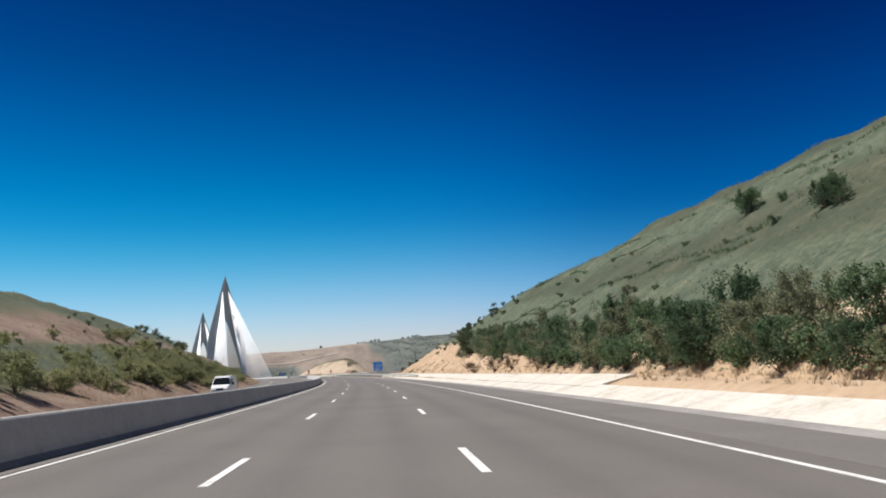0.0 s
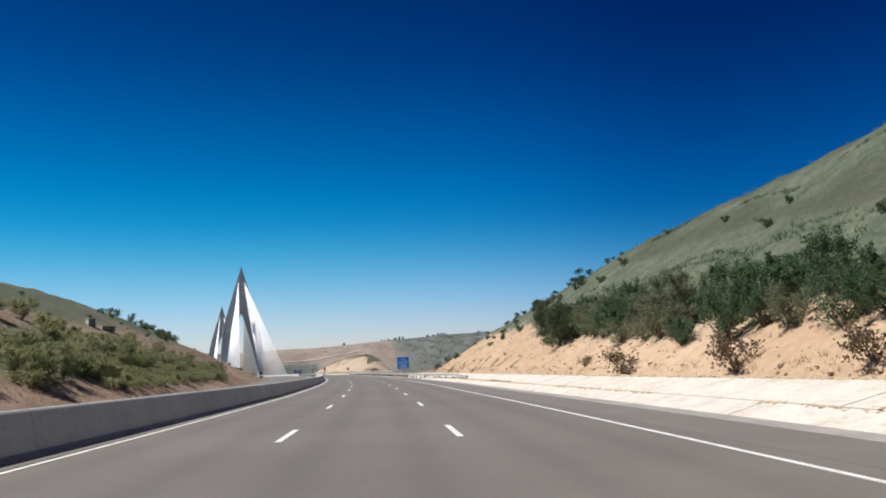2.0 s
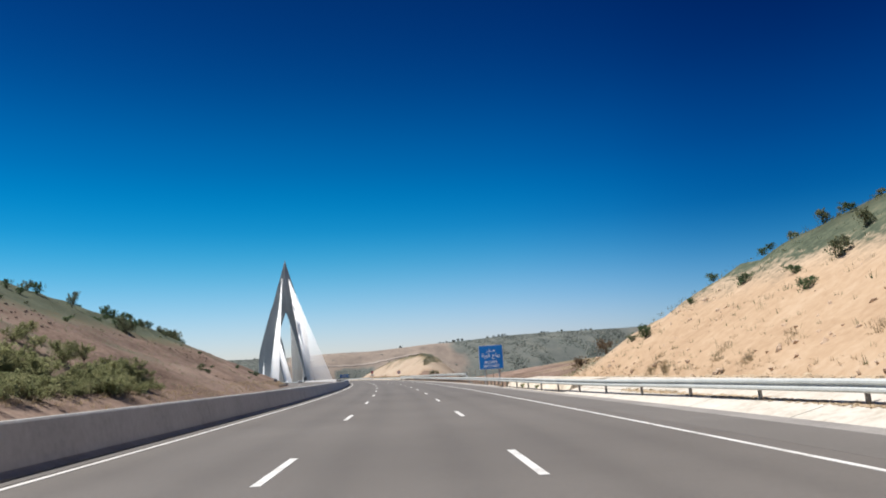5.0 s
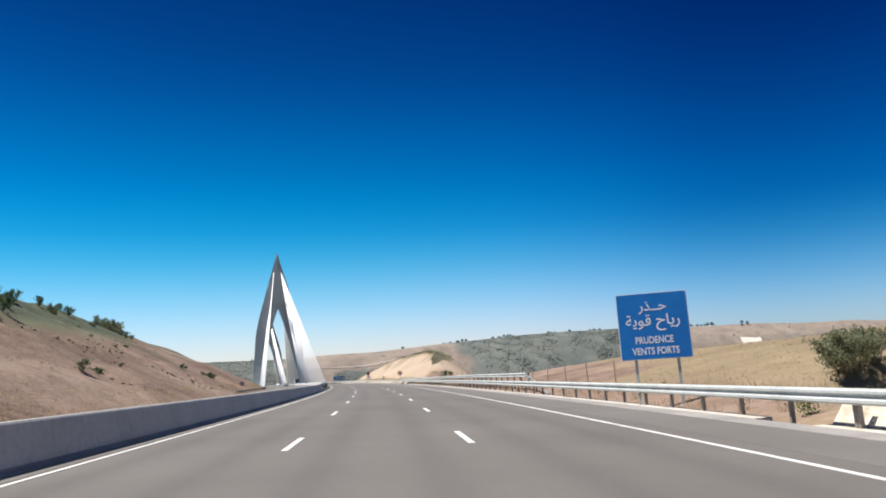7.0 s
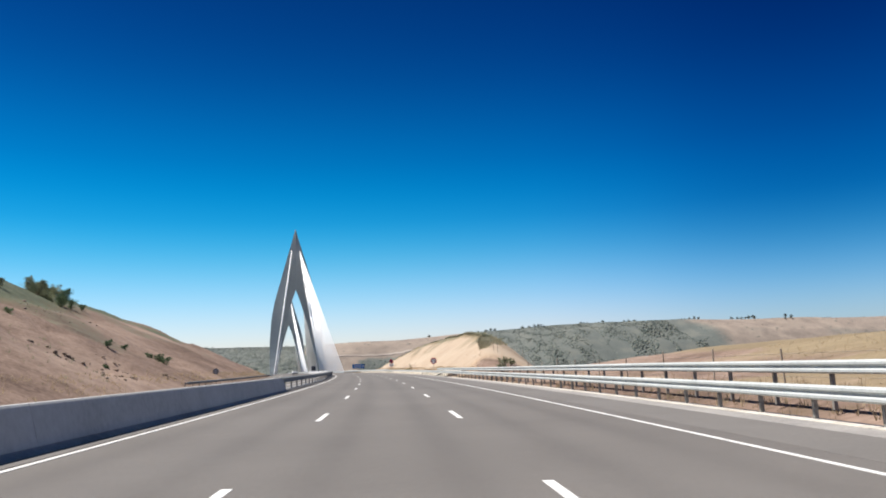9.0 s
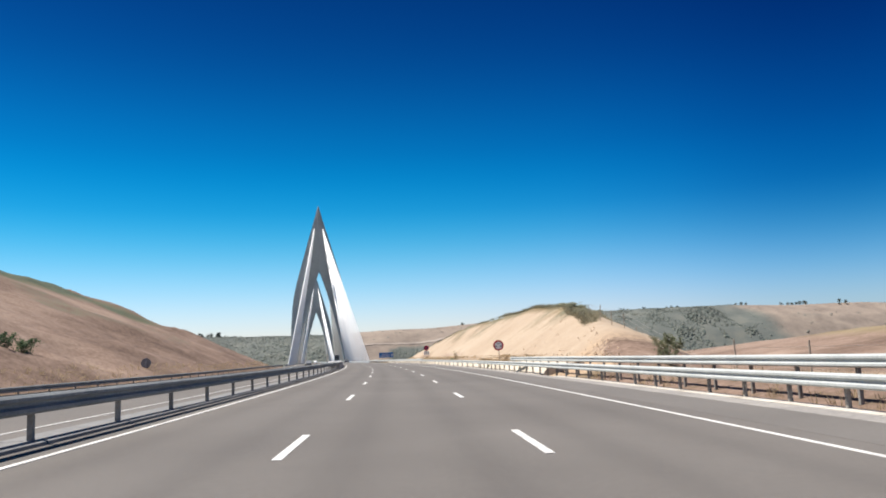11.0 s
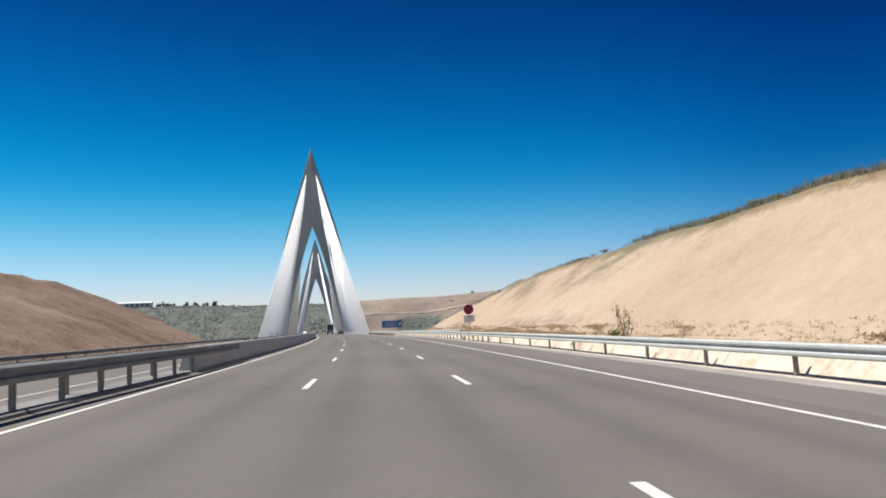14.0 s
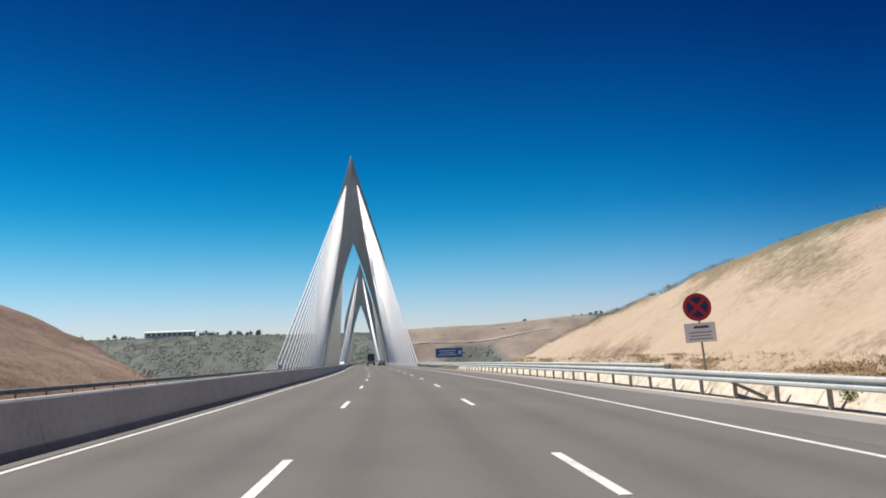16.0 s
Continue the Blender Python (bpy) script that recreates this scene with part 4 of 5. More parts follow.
def leaves(rng, centers, radii, n, size):
    """Many small folded leaves through a set of uneven clumps: vertices and faces."""
    pick = rng.integers(0, len(centers), n)
    d = rng.normal(size=(n, 3))
    d /= np.linalg.norm(d, axis=1)[:, None]
    r = rng.uniform(0.25, 1.0, n) ** 0.45 * (1 + 0.25 * rng.normal(size=n))
    pos = centers[pick] + d * r[:, None] * radii[pick]
    pos[:, 2] = np.maximum(pos[:, 2], 0.05)
    along = d * 0.6 + rng.normal(size=(n, 3)) * 0.7 + np.array([0, 0, 0.35])
    along /= np.linalg.norm(along, axis=1)[:, None]
    side = np.cross(along, rng.normal(size=(n, 3)))
    side /= np.linalg.norm(side, axis=1)[:, None]
    ln = size * rng.uniform(0.6, 1.4, n)[:, None]
    wd = ln * rng.uniform(0.22, 0.4, n)[:, None]
    droop = np.cross(side, along) * ln * 0.15
    v = np.stack([pos, pos + along * ln * 0.5 + side * wd, pos + along * ln + droop, pos + along * ln * 0.5 - side * wd], 1).reshape(-1, 3)
    return v, np.arange(4 * n).reshape(-1, 4)


def branchwork(paths, sides=5):
    """Tapered limbs along lists of (point, radius)."""
    verts, faces = [], []
    for path in paths:
        base = len(verts)
        for p, r in path:
            for k in range(sides):
                a = 2 * math.pi * k / sides
                verts.append((p[0] + r * math.cos(a), p[1] + r * math.sin(a), p[2]))
        for i in range(len(path) - 1):
            for k in range(sides):
                j = (k + 1) % sides
                a = base + i * sides
                faces.append((a + k, a + j, a + sides + j, a + sides + k))
        faces.append(tuple(base + (len(path) - 1) * sides + k for k in range(sides)))
    return verts, faces


def shrub(seed, h, w, n, leaf, mat, stems=7, sparse=0.0):
    """Meshes of a many-stemmed shrub of that height and width: limbs and crown."""
    rng = np.random.default_rng(seed)
    paths, cs, rs = [], [], []
    for k in range(stems):
        a = rng.uniform(0, 2 * math.pi)
        reach = rng.uniform(0.15, 0.5) * w
        top = np.array([math.cos(a) * reach, math.sin(a) * reach, h * rng.uniform(0.55, 0.98)])
        bend = rng.normal(size=3) * 0.08 * h
        path = []
        for q in np.linspace(0, 1, 6):
            p = top * np.array([q ** 1.3, q ** 1.3, q]) + bend * math.sin(q * math.pi)
            path.append((p, 0.05 * h / 3 * (1.05 - q)))
            if q > 0.3:
                for _ in range(2):
                    cs.append(p + rng.normal(size=3) * np.array([0.14 * w, 0.14 * w, 0.07 * h]))
                    s = rng.uniform(0.11, 0.22) * (1 - 0.35 * q)
                    rs.append([s * w, s * w, s * h * 0.8])
        paths.append(path)
        for _ in range(2):
            tip = top + np.array([rng.normal() * 0.1 * w, rng.normal() * 0.1 * w, h * rng.uniform(0.02, 0.2)])
            paths.append([(top * 0.75, 0.016), (tip, 0.005)])
            for u in (0.35, 0.65, 0.95):
                cs.append(top * 0.8 + (tip - top * 0.8) * u)
                rs.append([0.05 * w, 0.05 * w, 0.07 * h])
    v, f = branchwork(paths)
    limb = mesh_from("branchwork", v, f, [BARK], True)
    v, f = leaves(rng, np.array(cs), np.array(rs), n, leaf)
    crown = bpy.data.meshes.new("crown")
    crown.from_pydata(v.tolist(), [], f.tolist())
    crown.materials.append(mat)
    return limb, crown


def tree(seed, h, w, n, leaf, mat, clear=0.3):
    """Meshes of a small tree with one trunk and limbs."""
    rng = np.random.default_rng(seed)
    lean = rng.normal(size=2) * 0.05 * h
    trunk = [(np.array([lean[0] * q * q, lean[1] * q * q, h * 0.92 * q]), 0.045 * h / 2 * (1.05 - 0.9 * q)) for q in np.linspace(0, 1, 8)]
    paths, cs, rs = [trunk], [], []
    for k in range(13):
        q = rng.uniform(clear, 0.95)
        start = np.array([lean[0] * q * q, lean[1] * q * q, h * 0.92 * q])
        a = rng.uniform(0, 2 * math.pi)
        reach = w * 0.5 * rng.uniform(0.5, 1.0) * math.sqrt(max(0.1, 1.05 - q))
        tip = start + np.array([math.cos(a) * reach, math.sin(a) * reach, reach * rng.uniform(0.2, 0.7)])
        paths.append([(start + (tip - start) * u, 0.014 * h / 2 * (1.1 - u)) for u in np.linspace(0, 1, 4)])
        for u in (0.55, 1.0):
            cs.append(start + (tip - start) * u + rng.normal(size=3) * 0.05 * w)
            s = rng.uniform(0.10, 0.2)
            rs.append([s * w, s * w, s * w * 0.75])
    cs.append(np.array([lean[0], lean[1], h * 0.93]))
    rs.append([0.1 * w, 0.1 * w, 0.09 * h])
    v, f = branchwork(paths)
    limb = mesh_from("trunk", v, f, [BARK], True)
    v, f = leaves(rng, np.array(cs), np.array(rs), n, leaf)
    crown = bpy.data.meshes.new("crown")
    crown.from_pydata(v.tolist(), [], f.tolist())
    crown.materials.append(mat)
    return limb, crown


def ground_at(s, lat):
    return float(land(np.array([float(s)]), np.array([float(lat)]))[0])


def plant(first, name, label, category, group, s, lat, size=1.0, turn=0.0, squash=1.0):
    x, y = plan(s, lat)
    m = pose(float(x), float(y), ground_at(s, lat) - 0.08, 0, 0, turn) @ Matrix.Diagonal((size, size, size * squash, 1))
    t = new(name)
    tagged(t, label, category, group)
    t.matrix_basis = m
    for me in first:
        part_mesh(me.name.split(".")[0], me, t)
    return t


rnd = random.Random(11)
BUSH = [shrub(k, 3.0, 3.2, 7600, 0.112, LEAF if k % 3 else LEAF_GREY, stems=9) for k in range(6)]
OLIVE_LEAF = leaf_material("olive_bank_leaf", (0.15, 0.17, 0.085), (0.265, 0.28, 0.14), (0.4, 0.39, 0.21), 0.75)
BANK_BUSH = [shrub(80 + k, 3.0, 3.5, 7600, 0.112, OLIVE_LEAF, stems=9) for k in range(4)]
BANK_LOW = [shrub(86 + k, 1.1, 2.0, 1500, 0.1, OLIVE_LEAF, stems=11) for k in range(3)]
LOW = [shrub(20 + k, 1.1, 1.6, 900, 0.13, LEAF_GREY if k % 2 else LEAF, stems=9) for k in range(3)]
BRUSH = [shrub(24 + k, 1.1, 1.8, 1300, 0.1, CREST_LEAF, stems=12) for k in range(2)]
TWIGGY = [shrub(30 + k, 1.3, 2.0, 650, 0.13, DRY_TWIG, stems=14) for k in range(2)]
WEED_LEAF = leaf_material("weed_leaf", (0.13, 0.165, 0.06), (0.22, 0.27, 0.1), (0.35, 0.37, 0.16))
WEEDS = [shrub(50 + k, 1.0, 1.3, 420, 0.12, WEED_LEAF, stems=6) for k in range(2)]
TREES = [tree(40 + k, 4.2, 3.7, 5200, 0.14, LEAF_DARK, clear=0.04) for k in range(4)]

BUSH_LABEL = "dense dark green roadside bush on the sandy cutting"
# right-hand cutting: a hedge of bushes that climbs away from the ditch
s = -22.0
while s < 112:
    lo = float(np.interp(s, [-22, 30, 60, 85, 112], [12.6, 12.8, 14.0, 15.2, 17.2]))
    for k in range(2):
        size = rnd.uniform(0.75, 1.2) * float(np.interp(s, [-22, 30, 60, 112], [0.62, 0.66, 0.68, 0.62]))
        plant(BUSH[rnd.randrange(6)], "bush", BUSH_LABEL, "bush", "bushes along the cutting", s + rnd.uniform(-0.8, 0.8), lo + k * 1.5 + rnd.uniform(-0.5, 0.6), size, rnd.uniform(0, 360), rnd.uniform(0.75, 1.25))
    s += rnd.uniform(1.8, 3.1)
for k in range(64):
    s = -20 + k * 1.25 + rnd.uniform(-0.6, 0.6)
    lo = float(np.interp(s, [-22, 30, 60], [12.5, 12.7, 13.6]))
    plant(LOW[rnd.choice((0, 2, 2, 1))], "hedge_shrub", "low green shrub at the skirt of the roadside hedge", "shrub", "low shrubs", s, lo + rnd.uniform(-0.2, 0.7), rnd.uniform(0.6, 1.15), rnd.uniform(0, 360))
for s, lat, q in ((113, 17.6, 0.6), (119.4, 17.9, 0.82), (121, 18.6, 0.78), (118, 18.8, 0.62), (107.5, 16.0, 0.9), (109.5, 16.6, 0.7), (105.5, 16.4, 0.75)):
    plant(TREES[rnd.randrange(4)], "tree", "small dark green tree on the cutting slope", "tree", "trees on the slopes", s, lat, q, rnd.uniform(0, 360))
for s, lat, q in ((135.6, 27.2, 0.58), (142.6, 23.8, 0.36), (144.2, 24.0, 0.4), (145.8, 24.2, 0.36), (141, 25.6, 0.3)):
    plant(TREES[rnd.randrange(4)], "tree", "small lone tree on the hill crest", "tree", "trees on the slopes", s, lat, q, rnd.uniform(0, 360))
for s, lat, q in ((49, 28.2, 0.75), (50.2, 28.8, 0.6), (45, 28.2, 0.3), (34, 23.6, 0.6), (32.6, 23.4, 0.55), (34.6, 24.4, 0.45)):
    plant(BUSH[rnd.randrange(6)], "bush", "dark bush high on the dry hillside", "bush", "bushes on the slopes", s, lat, q * 0.85, rnd.uniform(0, 360))
for s, lat, q in ((83, 12.6, 1.0), (72, 12.8, 0.95), (65, 13.0, 0.8), (92, 13.2, 0.5), (55, 12.9, 0.8), (128, 15.5, 0.25), (122, 17.8, 0.35)):
    plant(TWIGGY[rnd.randrange(2)], "dry_bush", "brown half-dry bush above the ditch", "bush", "dry bushes", s, lat, q, rnd.uniform(0, 360))
for s, lat, q in ((171, 13.6, 0.9), (173.4, 14.6, 1.0), (175.2, 15.4, 0.8), (174, 16.8, 1.05), (176.8, 14.2, 0.6), (172.4, 17.4, 1.0), (177.5, 16.6, 0.7), (169.6, 15.2, 0.8)):
    plant(TWIGGY[rnd.randrange(2)], "dry_bush", "brown dry bush on the end of the cutting", "bush", "dry bushes", s, lat, q, rnd.uniform(0, 360))
for k in range(24):
    s = rnd.uniform(112, 168)
    lat = TOE_R + rnd.uniform(0.3, 1) * max(0.5, float(np.interp(s, RIGHT_S, RIGHT_H)) / SLOPE_R)
    plant(LOW[rnd.randrange(3)], "low_shrub", "low grey-green shrub on the sandy slope", "shrub", "low shrubs", s, lat, rnd.uniform(0.35, 0.8), rnd.uniform(0, 360))
for k in range(14):
    s = rnd.uniform(136, 166)
    lat = TOE_R + float(np.interp(s, RIGHT_S, RIGHT_H)) / SLOPE_R + rnd.uniform(-0.4, 1.2)
    plant(LOW[rnd.randrange(3)], "low_shrub", "low grey-green shrub along the crest of the cutting", "shrub", "low shrubs", s, lat, rnd.uniform(0.3, 0.6), rnd.uniform(0, 360))
for k in range(34):
    s = rnd.uniform(10, 120)
    lat = rnd.uniform(19, 33)
    plant(LOW[rnd.randrange(3)], "low_shrub", "low grey-green shrub on the dry hillside", "shrub", "low shrubs", s, lat, rnd.uniform(0.25, 0.65), rnd.uniform(0, 360))

# left-hand bank
for k in range(96):
    s = rnd.uniform(22, 128)
    lat = -24.6 - abs(rnd.gauss(0, 1)) * float(np.interp(s, [20, 128], [4.2, 5.5]))
    plant(BANK_BUSH[rnd.randrange(4)], "bush", "olive-green bush on the brown roadside bank", "bush", "bushes on the bank", s, lat, rnd.uniform(0.45, 0.95), rnd.uniform(0, 360), rnd.uniform(0.7, 1.0))
for k in range(64):
    s = rnd.uniform(128, 196)
    lat = -26.0 - abs(rnd.gauss(0, 1)) * 5.5 + 0.02 * (s - 128)
    plant(BANK_BUSH[rnd.randrange(4)], "bush", "olive-green bush on the brown roadside bank", "bush", "bushes on the bank", s, lat, rnd.uniform(0.45, 1.0), rnd.uniform(0, 360), rnd.uniform(0.7, 1.0))
for k in range(90):
    s = rnd.uniform(30, 190)
    plant(BANK_LOW[rnd.randrange(3)], "bank_shrub", "low olive-green shrub among the bushes of the bank", "shrub", "low shrubs", s, -24.0 - abs(rnd.gauss(0, 1)) * 7, rnd.uniform(0.6, 1.4), rnd.uniform(0, 360))
for k in range(96):
    s = rnd.uniform(118, 200)
    plant(BANK_LOW[rnd.randrange(3)], "bank_shrub", "low olive-green shrub at the foot of the bank", "shrub", "low shrubs", s, rnd.uniform(-25.8, -23.0) - 0.02 * (s - 118), rnd.uniform(0.6, 1.25), rnd.uniform(0, 360))
for k in range(50):
    s = rnd.uniform(20, 330)
    lat = rnd.uniform(-58, -27)
    plant(LOW[rnd.randrange(3)], "bank_shrub", "low grey-green shrub on the brown hillside", "shrub", "low shrubs", s, lat, rnd.uniform(0.4, 1.1), rnd.uniform(0, 360))
for s, lat, q in ((258, -46, 1.0), (262, -48, 0.8), (266, -47, 0.7), (345, -54, 1.15), (349, -55, 1.0), (341, -54, 0.8), (353, -58.5, 1.2)):
    plant(BUSH[rnd.randrange(6)], "bush", "round green bush near the crest of the hill", "bush", "bushes on the crest", s, lat, q, rnd.uniform(0, 360))
for k in range(24):
    s = rnd.uniform(232, 380)
    plant(BUSH[rnd.randrange(6)], "bush", "small upright bush on the hill crest", "bush", "bushes on the crest", s, rnd.uniform(-61, -54), rnd.uniform(0.35, 0.7), rnd.uniform(0, 360), rnd.uniform(0.9, 1.4))
for s, lat, q in ((231, 45.5, 1.15), (232.5, 49, 1.05)):
    plant(shrub(int(90 + lat), 3.1, 4.4, 9000, 0.17, LEAF_GREY, stems=18), "bush", "broad rounded green bush in the dry field", "bush", "bushes in the field", s, lat, q, rnd.uniform(0, 360))
for s, lat, q in ((301, 15.6, 0.36), (303.6, 16.4, 0.42), (305.2, 17.8, 0.34), (283, 15.5, 0.25)):
    plant(BUSH[rnd.choice((0, 3))], "bush", "small green bush at the foot of the sand hill", "bush", "bushes in the field", s, lat, q, rnd.uniform(0, 360), 0.9)
TUSSOCK_LEAF = leaf_material("tussock_grass", (0.36, 0.27, 0.165), (0.5, 0.385, 0.25), (0.62, 0.5, 0.34), 0.6)
TUSSOCKS = [shrub(70 + k, 0.24, 1.8, 900, 0.07, TUSSOCK_LEAF, stems=16) for k in range(3)]
s = 324.0
while s < 452:
    if rough2(np.array([s]), np.array([0.0]), 9, 2, 71)[0] > -0.3:
        for k in range(2):
            plant(TUSSOCKS[rnd.randrange(3)], "tussock", "rounded tussock of dry brown grass above the slabs", "grass tussock", "tussocks", s + rnd.uniform(-0.8, 0.8), 11.2 + rnd.uniform(0, 1.9), rnd.uniform(0.5, 1.2), rnd.uniform(0, 360), rnd.uniform(0.6, 1.0))
    s += rnd.uniform(0.9, 2.4)
STALK_LEAF = leaf_material("dry_stalk_leaf", (0.3, 0.26, 0.12), (0.45, 0.39, 0.2), (0.58, 0.52, 0.3))
plant(shrub(80, 1.5, 0.8, 150, 0.09, STALK_LEAF, stems=7), "tall_weed", "tall dry yellow weed standing in the ditch slabs", "plant", "", 360.7, 10.1, 1.0, 40)
for s, lat, q in ((181.5, 10.3, 0.5), (172, 9.4, 0.45), (167, 9.5, 0.4), (314, 9.45, 0.45), (311.5, 9.4, 0.4), (395, 9.5, 0.45), (398, 9.7, 0.3), (366, 9.5, 0.3), (330, 9.5, 0.3), (360.2, 9.75, 0.6)):
    plant(WEEDS[rnd.randrange(2)], "weed", "small green weed growing from the ditch slabs", "plant", "ditch weeds", s, lat, q, rnd.uniform(0, 360))


# ---- dry grass, as uncounted stuff ----
def tufts(rng, s, lat, h, blades=7, spread_=0.16):
    n = len(s)
    x, y = plan(s, lat)
    z = land(s, lat) - 0.03
    root = np.repeat(np.stack([x, y, z], 1), blades, 0)
    hh = np.repeat(h, blades) * rng.uniform(0.5, 1.2, n * blades)
    a = rng.uniform(0, 2 * math.pi, n * blades)
    out = np.stack([np.cos(a), np.sin(a), np.zeros_like(a)], 1)
    side = np.stack([-np.sin(a), np.cos(a), np.zeros_like(a)], 1) * (0.008 + 0.018 * hh)[:, None]
    root = root + out * rng.uniform(0, spread_, n * blades)[:, None]
    tip = root + out * (hh * rng.uniform(0.2, 0.7, n * blades))[:, None] + np.stack([0 * a, 0 * a, hh], 1)
    v = np.stack([root - side, root + side, tip], 1).reshape(-1, 3)
    return v, np.arange(len(v)).reshape(-1, 3)


def stuff(name, v, f, mat, label, category):
    me = bpy.data.meshes.new(name)
    me.from_pydata(v.tolist(), [], f.tolist())
    me.materials.append(mat)
    return tagged(new(name, me), label, category, kind="stuff")


rng = np.random.default_rng(77)
sets = []
for n, s_r, l_r, h_r in ((5000, (322, 455), (9.75, 13.1), (0.03, 0.14)), (1500, (296, 455), (12.2, 13.2), (0.04, 0.15)), (1000, (46, 178), (12.2, 13.4), (0.05, 0.18)), (9000, (180, 300), (9.3, 30), (0.12, 0.4)),
                         (6000, (60, 460), (-25.5, -21.6), (0.12, 0.4)), (1500, (-10, 60), (11.0, 13.6), (0.08, 0.25)), (5000, (200, 330), (30, 90), (0.15, 0.4))):
    s_, l_ = rng.uniform(*s_r, n), rng.uniform(*l_r, n)
    keep = rough2(s_, l_ * 4, 6, 3, 51) > -0.25
    sets.append((s_[keep], l_[keep], rng.uniform(*h_r, n)[keep]))
v, f = tufts(rng, *[np.concatenate([q[k] for q in sets]) for k in range(3)])
stuff("dry_grass", v, f, DRY, "tufts of dry straw-coloured grass along the road edges", "grass")
# rank growth on the crest of the sand cutting
s_ = rng.uniform(322, 450, 7000)
crest = TOE_R + np.interp(s_, RIGHT_S, RIGHT_H) / SLOPE_R
l_ = crest - 0.4 + rng.random(7000) * np.interp(s_, [322, 328, 338], [1.2, 2.0, 5.0])
h_ = rng.uniform(0.3, 1.0, 7000) * np.interp(s_, [302, 318, 326, 332, 352, 380, 405, 420, 450], [0.2, 0.3, 0.4, 0.5, 0.5, 0.45, 0.4, 0.3, 0.25])
thick = rough2(s_, l_ * 0.5, 11, 3, 67)
keep = thick > -0.25
v, f = tufts(rng, s_[keep], l_[keep], (h_ * (0.45 + 0.75 * ease(-0.2, 0.35, thick)))[keep], 11, 0.35)
stuff("crest_scrub", v, f, leaf_material("crest_scrub", (0.19, 0.178, 0.118), (0.29, 0.268, 0.18), (0.4, 0.36, 0.25), 0.65), "grey-green brush along the top of the sand cutting", "scrub")
for k in range(150):
    s = rnd.uniform(328, 420)
    lat = TOE_R + float(np.interp(s, RIGHT_S, RIGHT_H)) / SLOPE_R + rnd.uniform(0.1, 3.5)
    plant(BRUSH[k % 2], "low_shrub", "low grey-green brush on the crest of the sand cutting", "shrub", "brush on the crest", s, lat, rnd.uniform(0.35, 0.8) * float(np.interp(s, [328, 335, 352, 365, 412], [0.8, 1.15, 1.1, 0.75, 0.65])), rnd.uniform(0, 360), rnd.uniform(0.45, 0.75))
s_ = rng.uniform(-20, 172, 3000)
crest = TOE_R + np.interp(s_, RIGHT_S, RIGHT_H) / SLOPE_R
l_ = np.where(rng.random(3000) < 0.35, crest + rng.uniform(-1, 3, 3000), TOE_R + rng.random(3000) * (crest - TOE_R))
v, f = tufts(rng, s_, l_, rng.uniform(0.1, 0.32, 3000), 9, 0.3)
stuff("hill_scrub", v, f, LEAF_GREY, "sparse grey-green scrub over the dry hillside", "scrub")
s_ = rng.uniform(10, 320, 5200)
l_ = rng.uniform(-64, -24, 5200)
keep = rough2(s_, l_, 25, 4, 57) > -0.05
v, f = tufts(rng, s_[keep], l_[keep], rng.uniform(0.12, 0.4, keep.sum()), 9, 0.35)
s_ = rng.uniform(38, 195, 8000)
l_ = -23.6 - np.abs(rng.normal(size=8000)) * 8
keep2 = (rough2(s_, l_ * 2, 12, 3, 59) > -0.2) & (land(s_, l_) > 1.6)
v2, f2 = tufts(rng, s_[keep2], l_[keep2], rng.uniform(0.2, 0.6, keep2.sum()), 9, 0.35)
v, f = np.concatenate([v, v2]), np.concatenate([f, f2 + len(v)])
stuff("bank_scrub", v, f, LEAF_GREY, "patches of low scrub on the brown bank", "scrub")


# darker growth along the old tracks across the hillside
s_ = rng.uniform(-10, 125, 5200)
track = rng.integers(0, 4, 5200)
l_ = np.array([21.0, 25.5, 29.5, 33.5])[track] + 0.035 * s_ * np.array([1, -0.6, 0.8, 0.4])[track] + rough2(s_, track * 50.0, 16, 3, 63) * 1.2 + rng.normal(size=5200) * 0.18
keep = rough2(s_, track * 31.0, 11, 3, 65) > -0.05
v, f = tufts(rng, s_[keep], l_[keep], rng.uniform(0.12, 0.35, keep.sum()), 9, 0.3)
stuff("track_scrub", v, f, LEAF, "dark scrub growing along old tracks on the hillside", "scrub")


# ---- stones and clods on the cuttings ----
def clods(rng, s, lat, r, flat=1.0, jag=0.3):
    bm = bmesh.new()
    bmesh.ops.create_icosphere(bm, subdivisions=1, radius=1)
    base = np.array([q.co[:] for q in bm.verts])
    fc = np.array([[q.index for q in p.verts] for p in bm.faces])
    bm.free()
    n = len(s)
    x, y = plan(s, lat)
    z = land(s, lat)
    v = base[None] * (1 + jag * rng.normal(size=(n, len(base), 1))) * r[:, None, None] * rng.uniform(0.6, 1.3, (n, 1, 3)) * np.array([1, 1, flat])
    v = v + np.stack([x, y, z], 1)[:, None]
    f = fc[None] + (np.arange(n) * len(base))[:, None, None]
    return v.reshape(-1, 3), f.reshape(-1, 3)


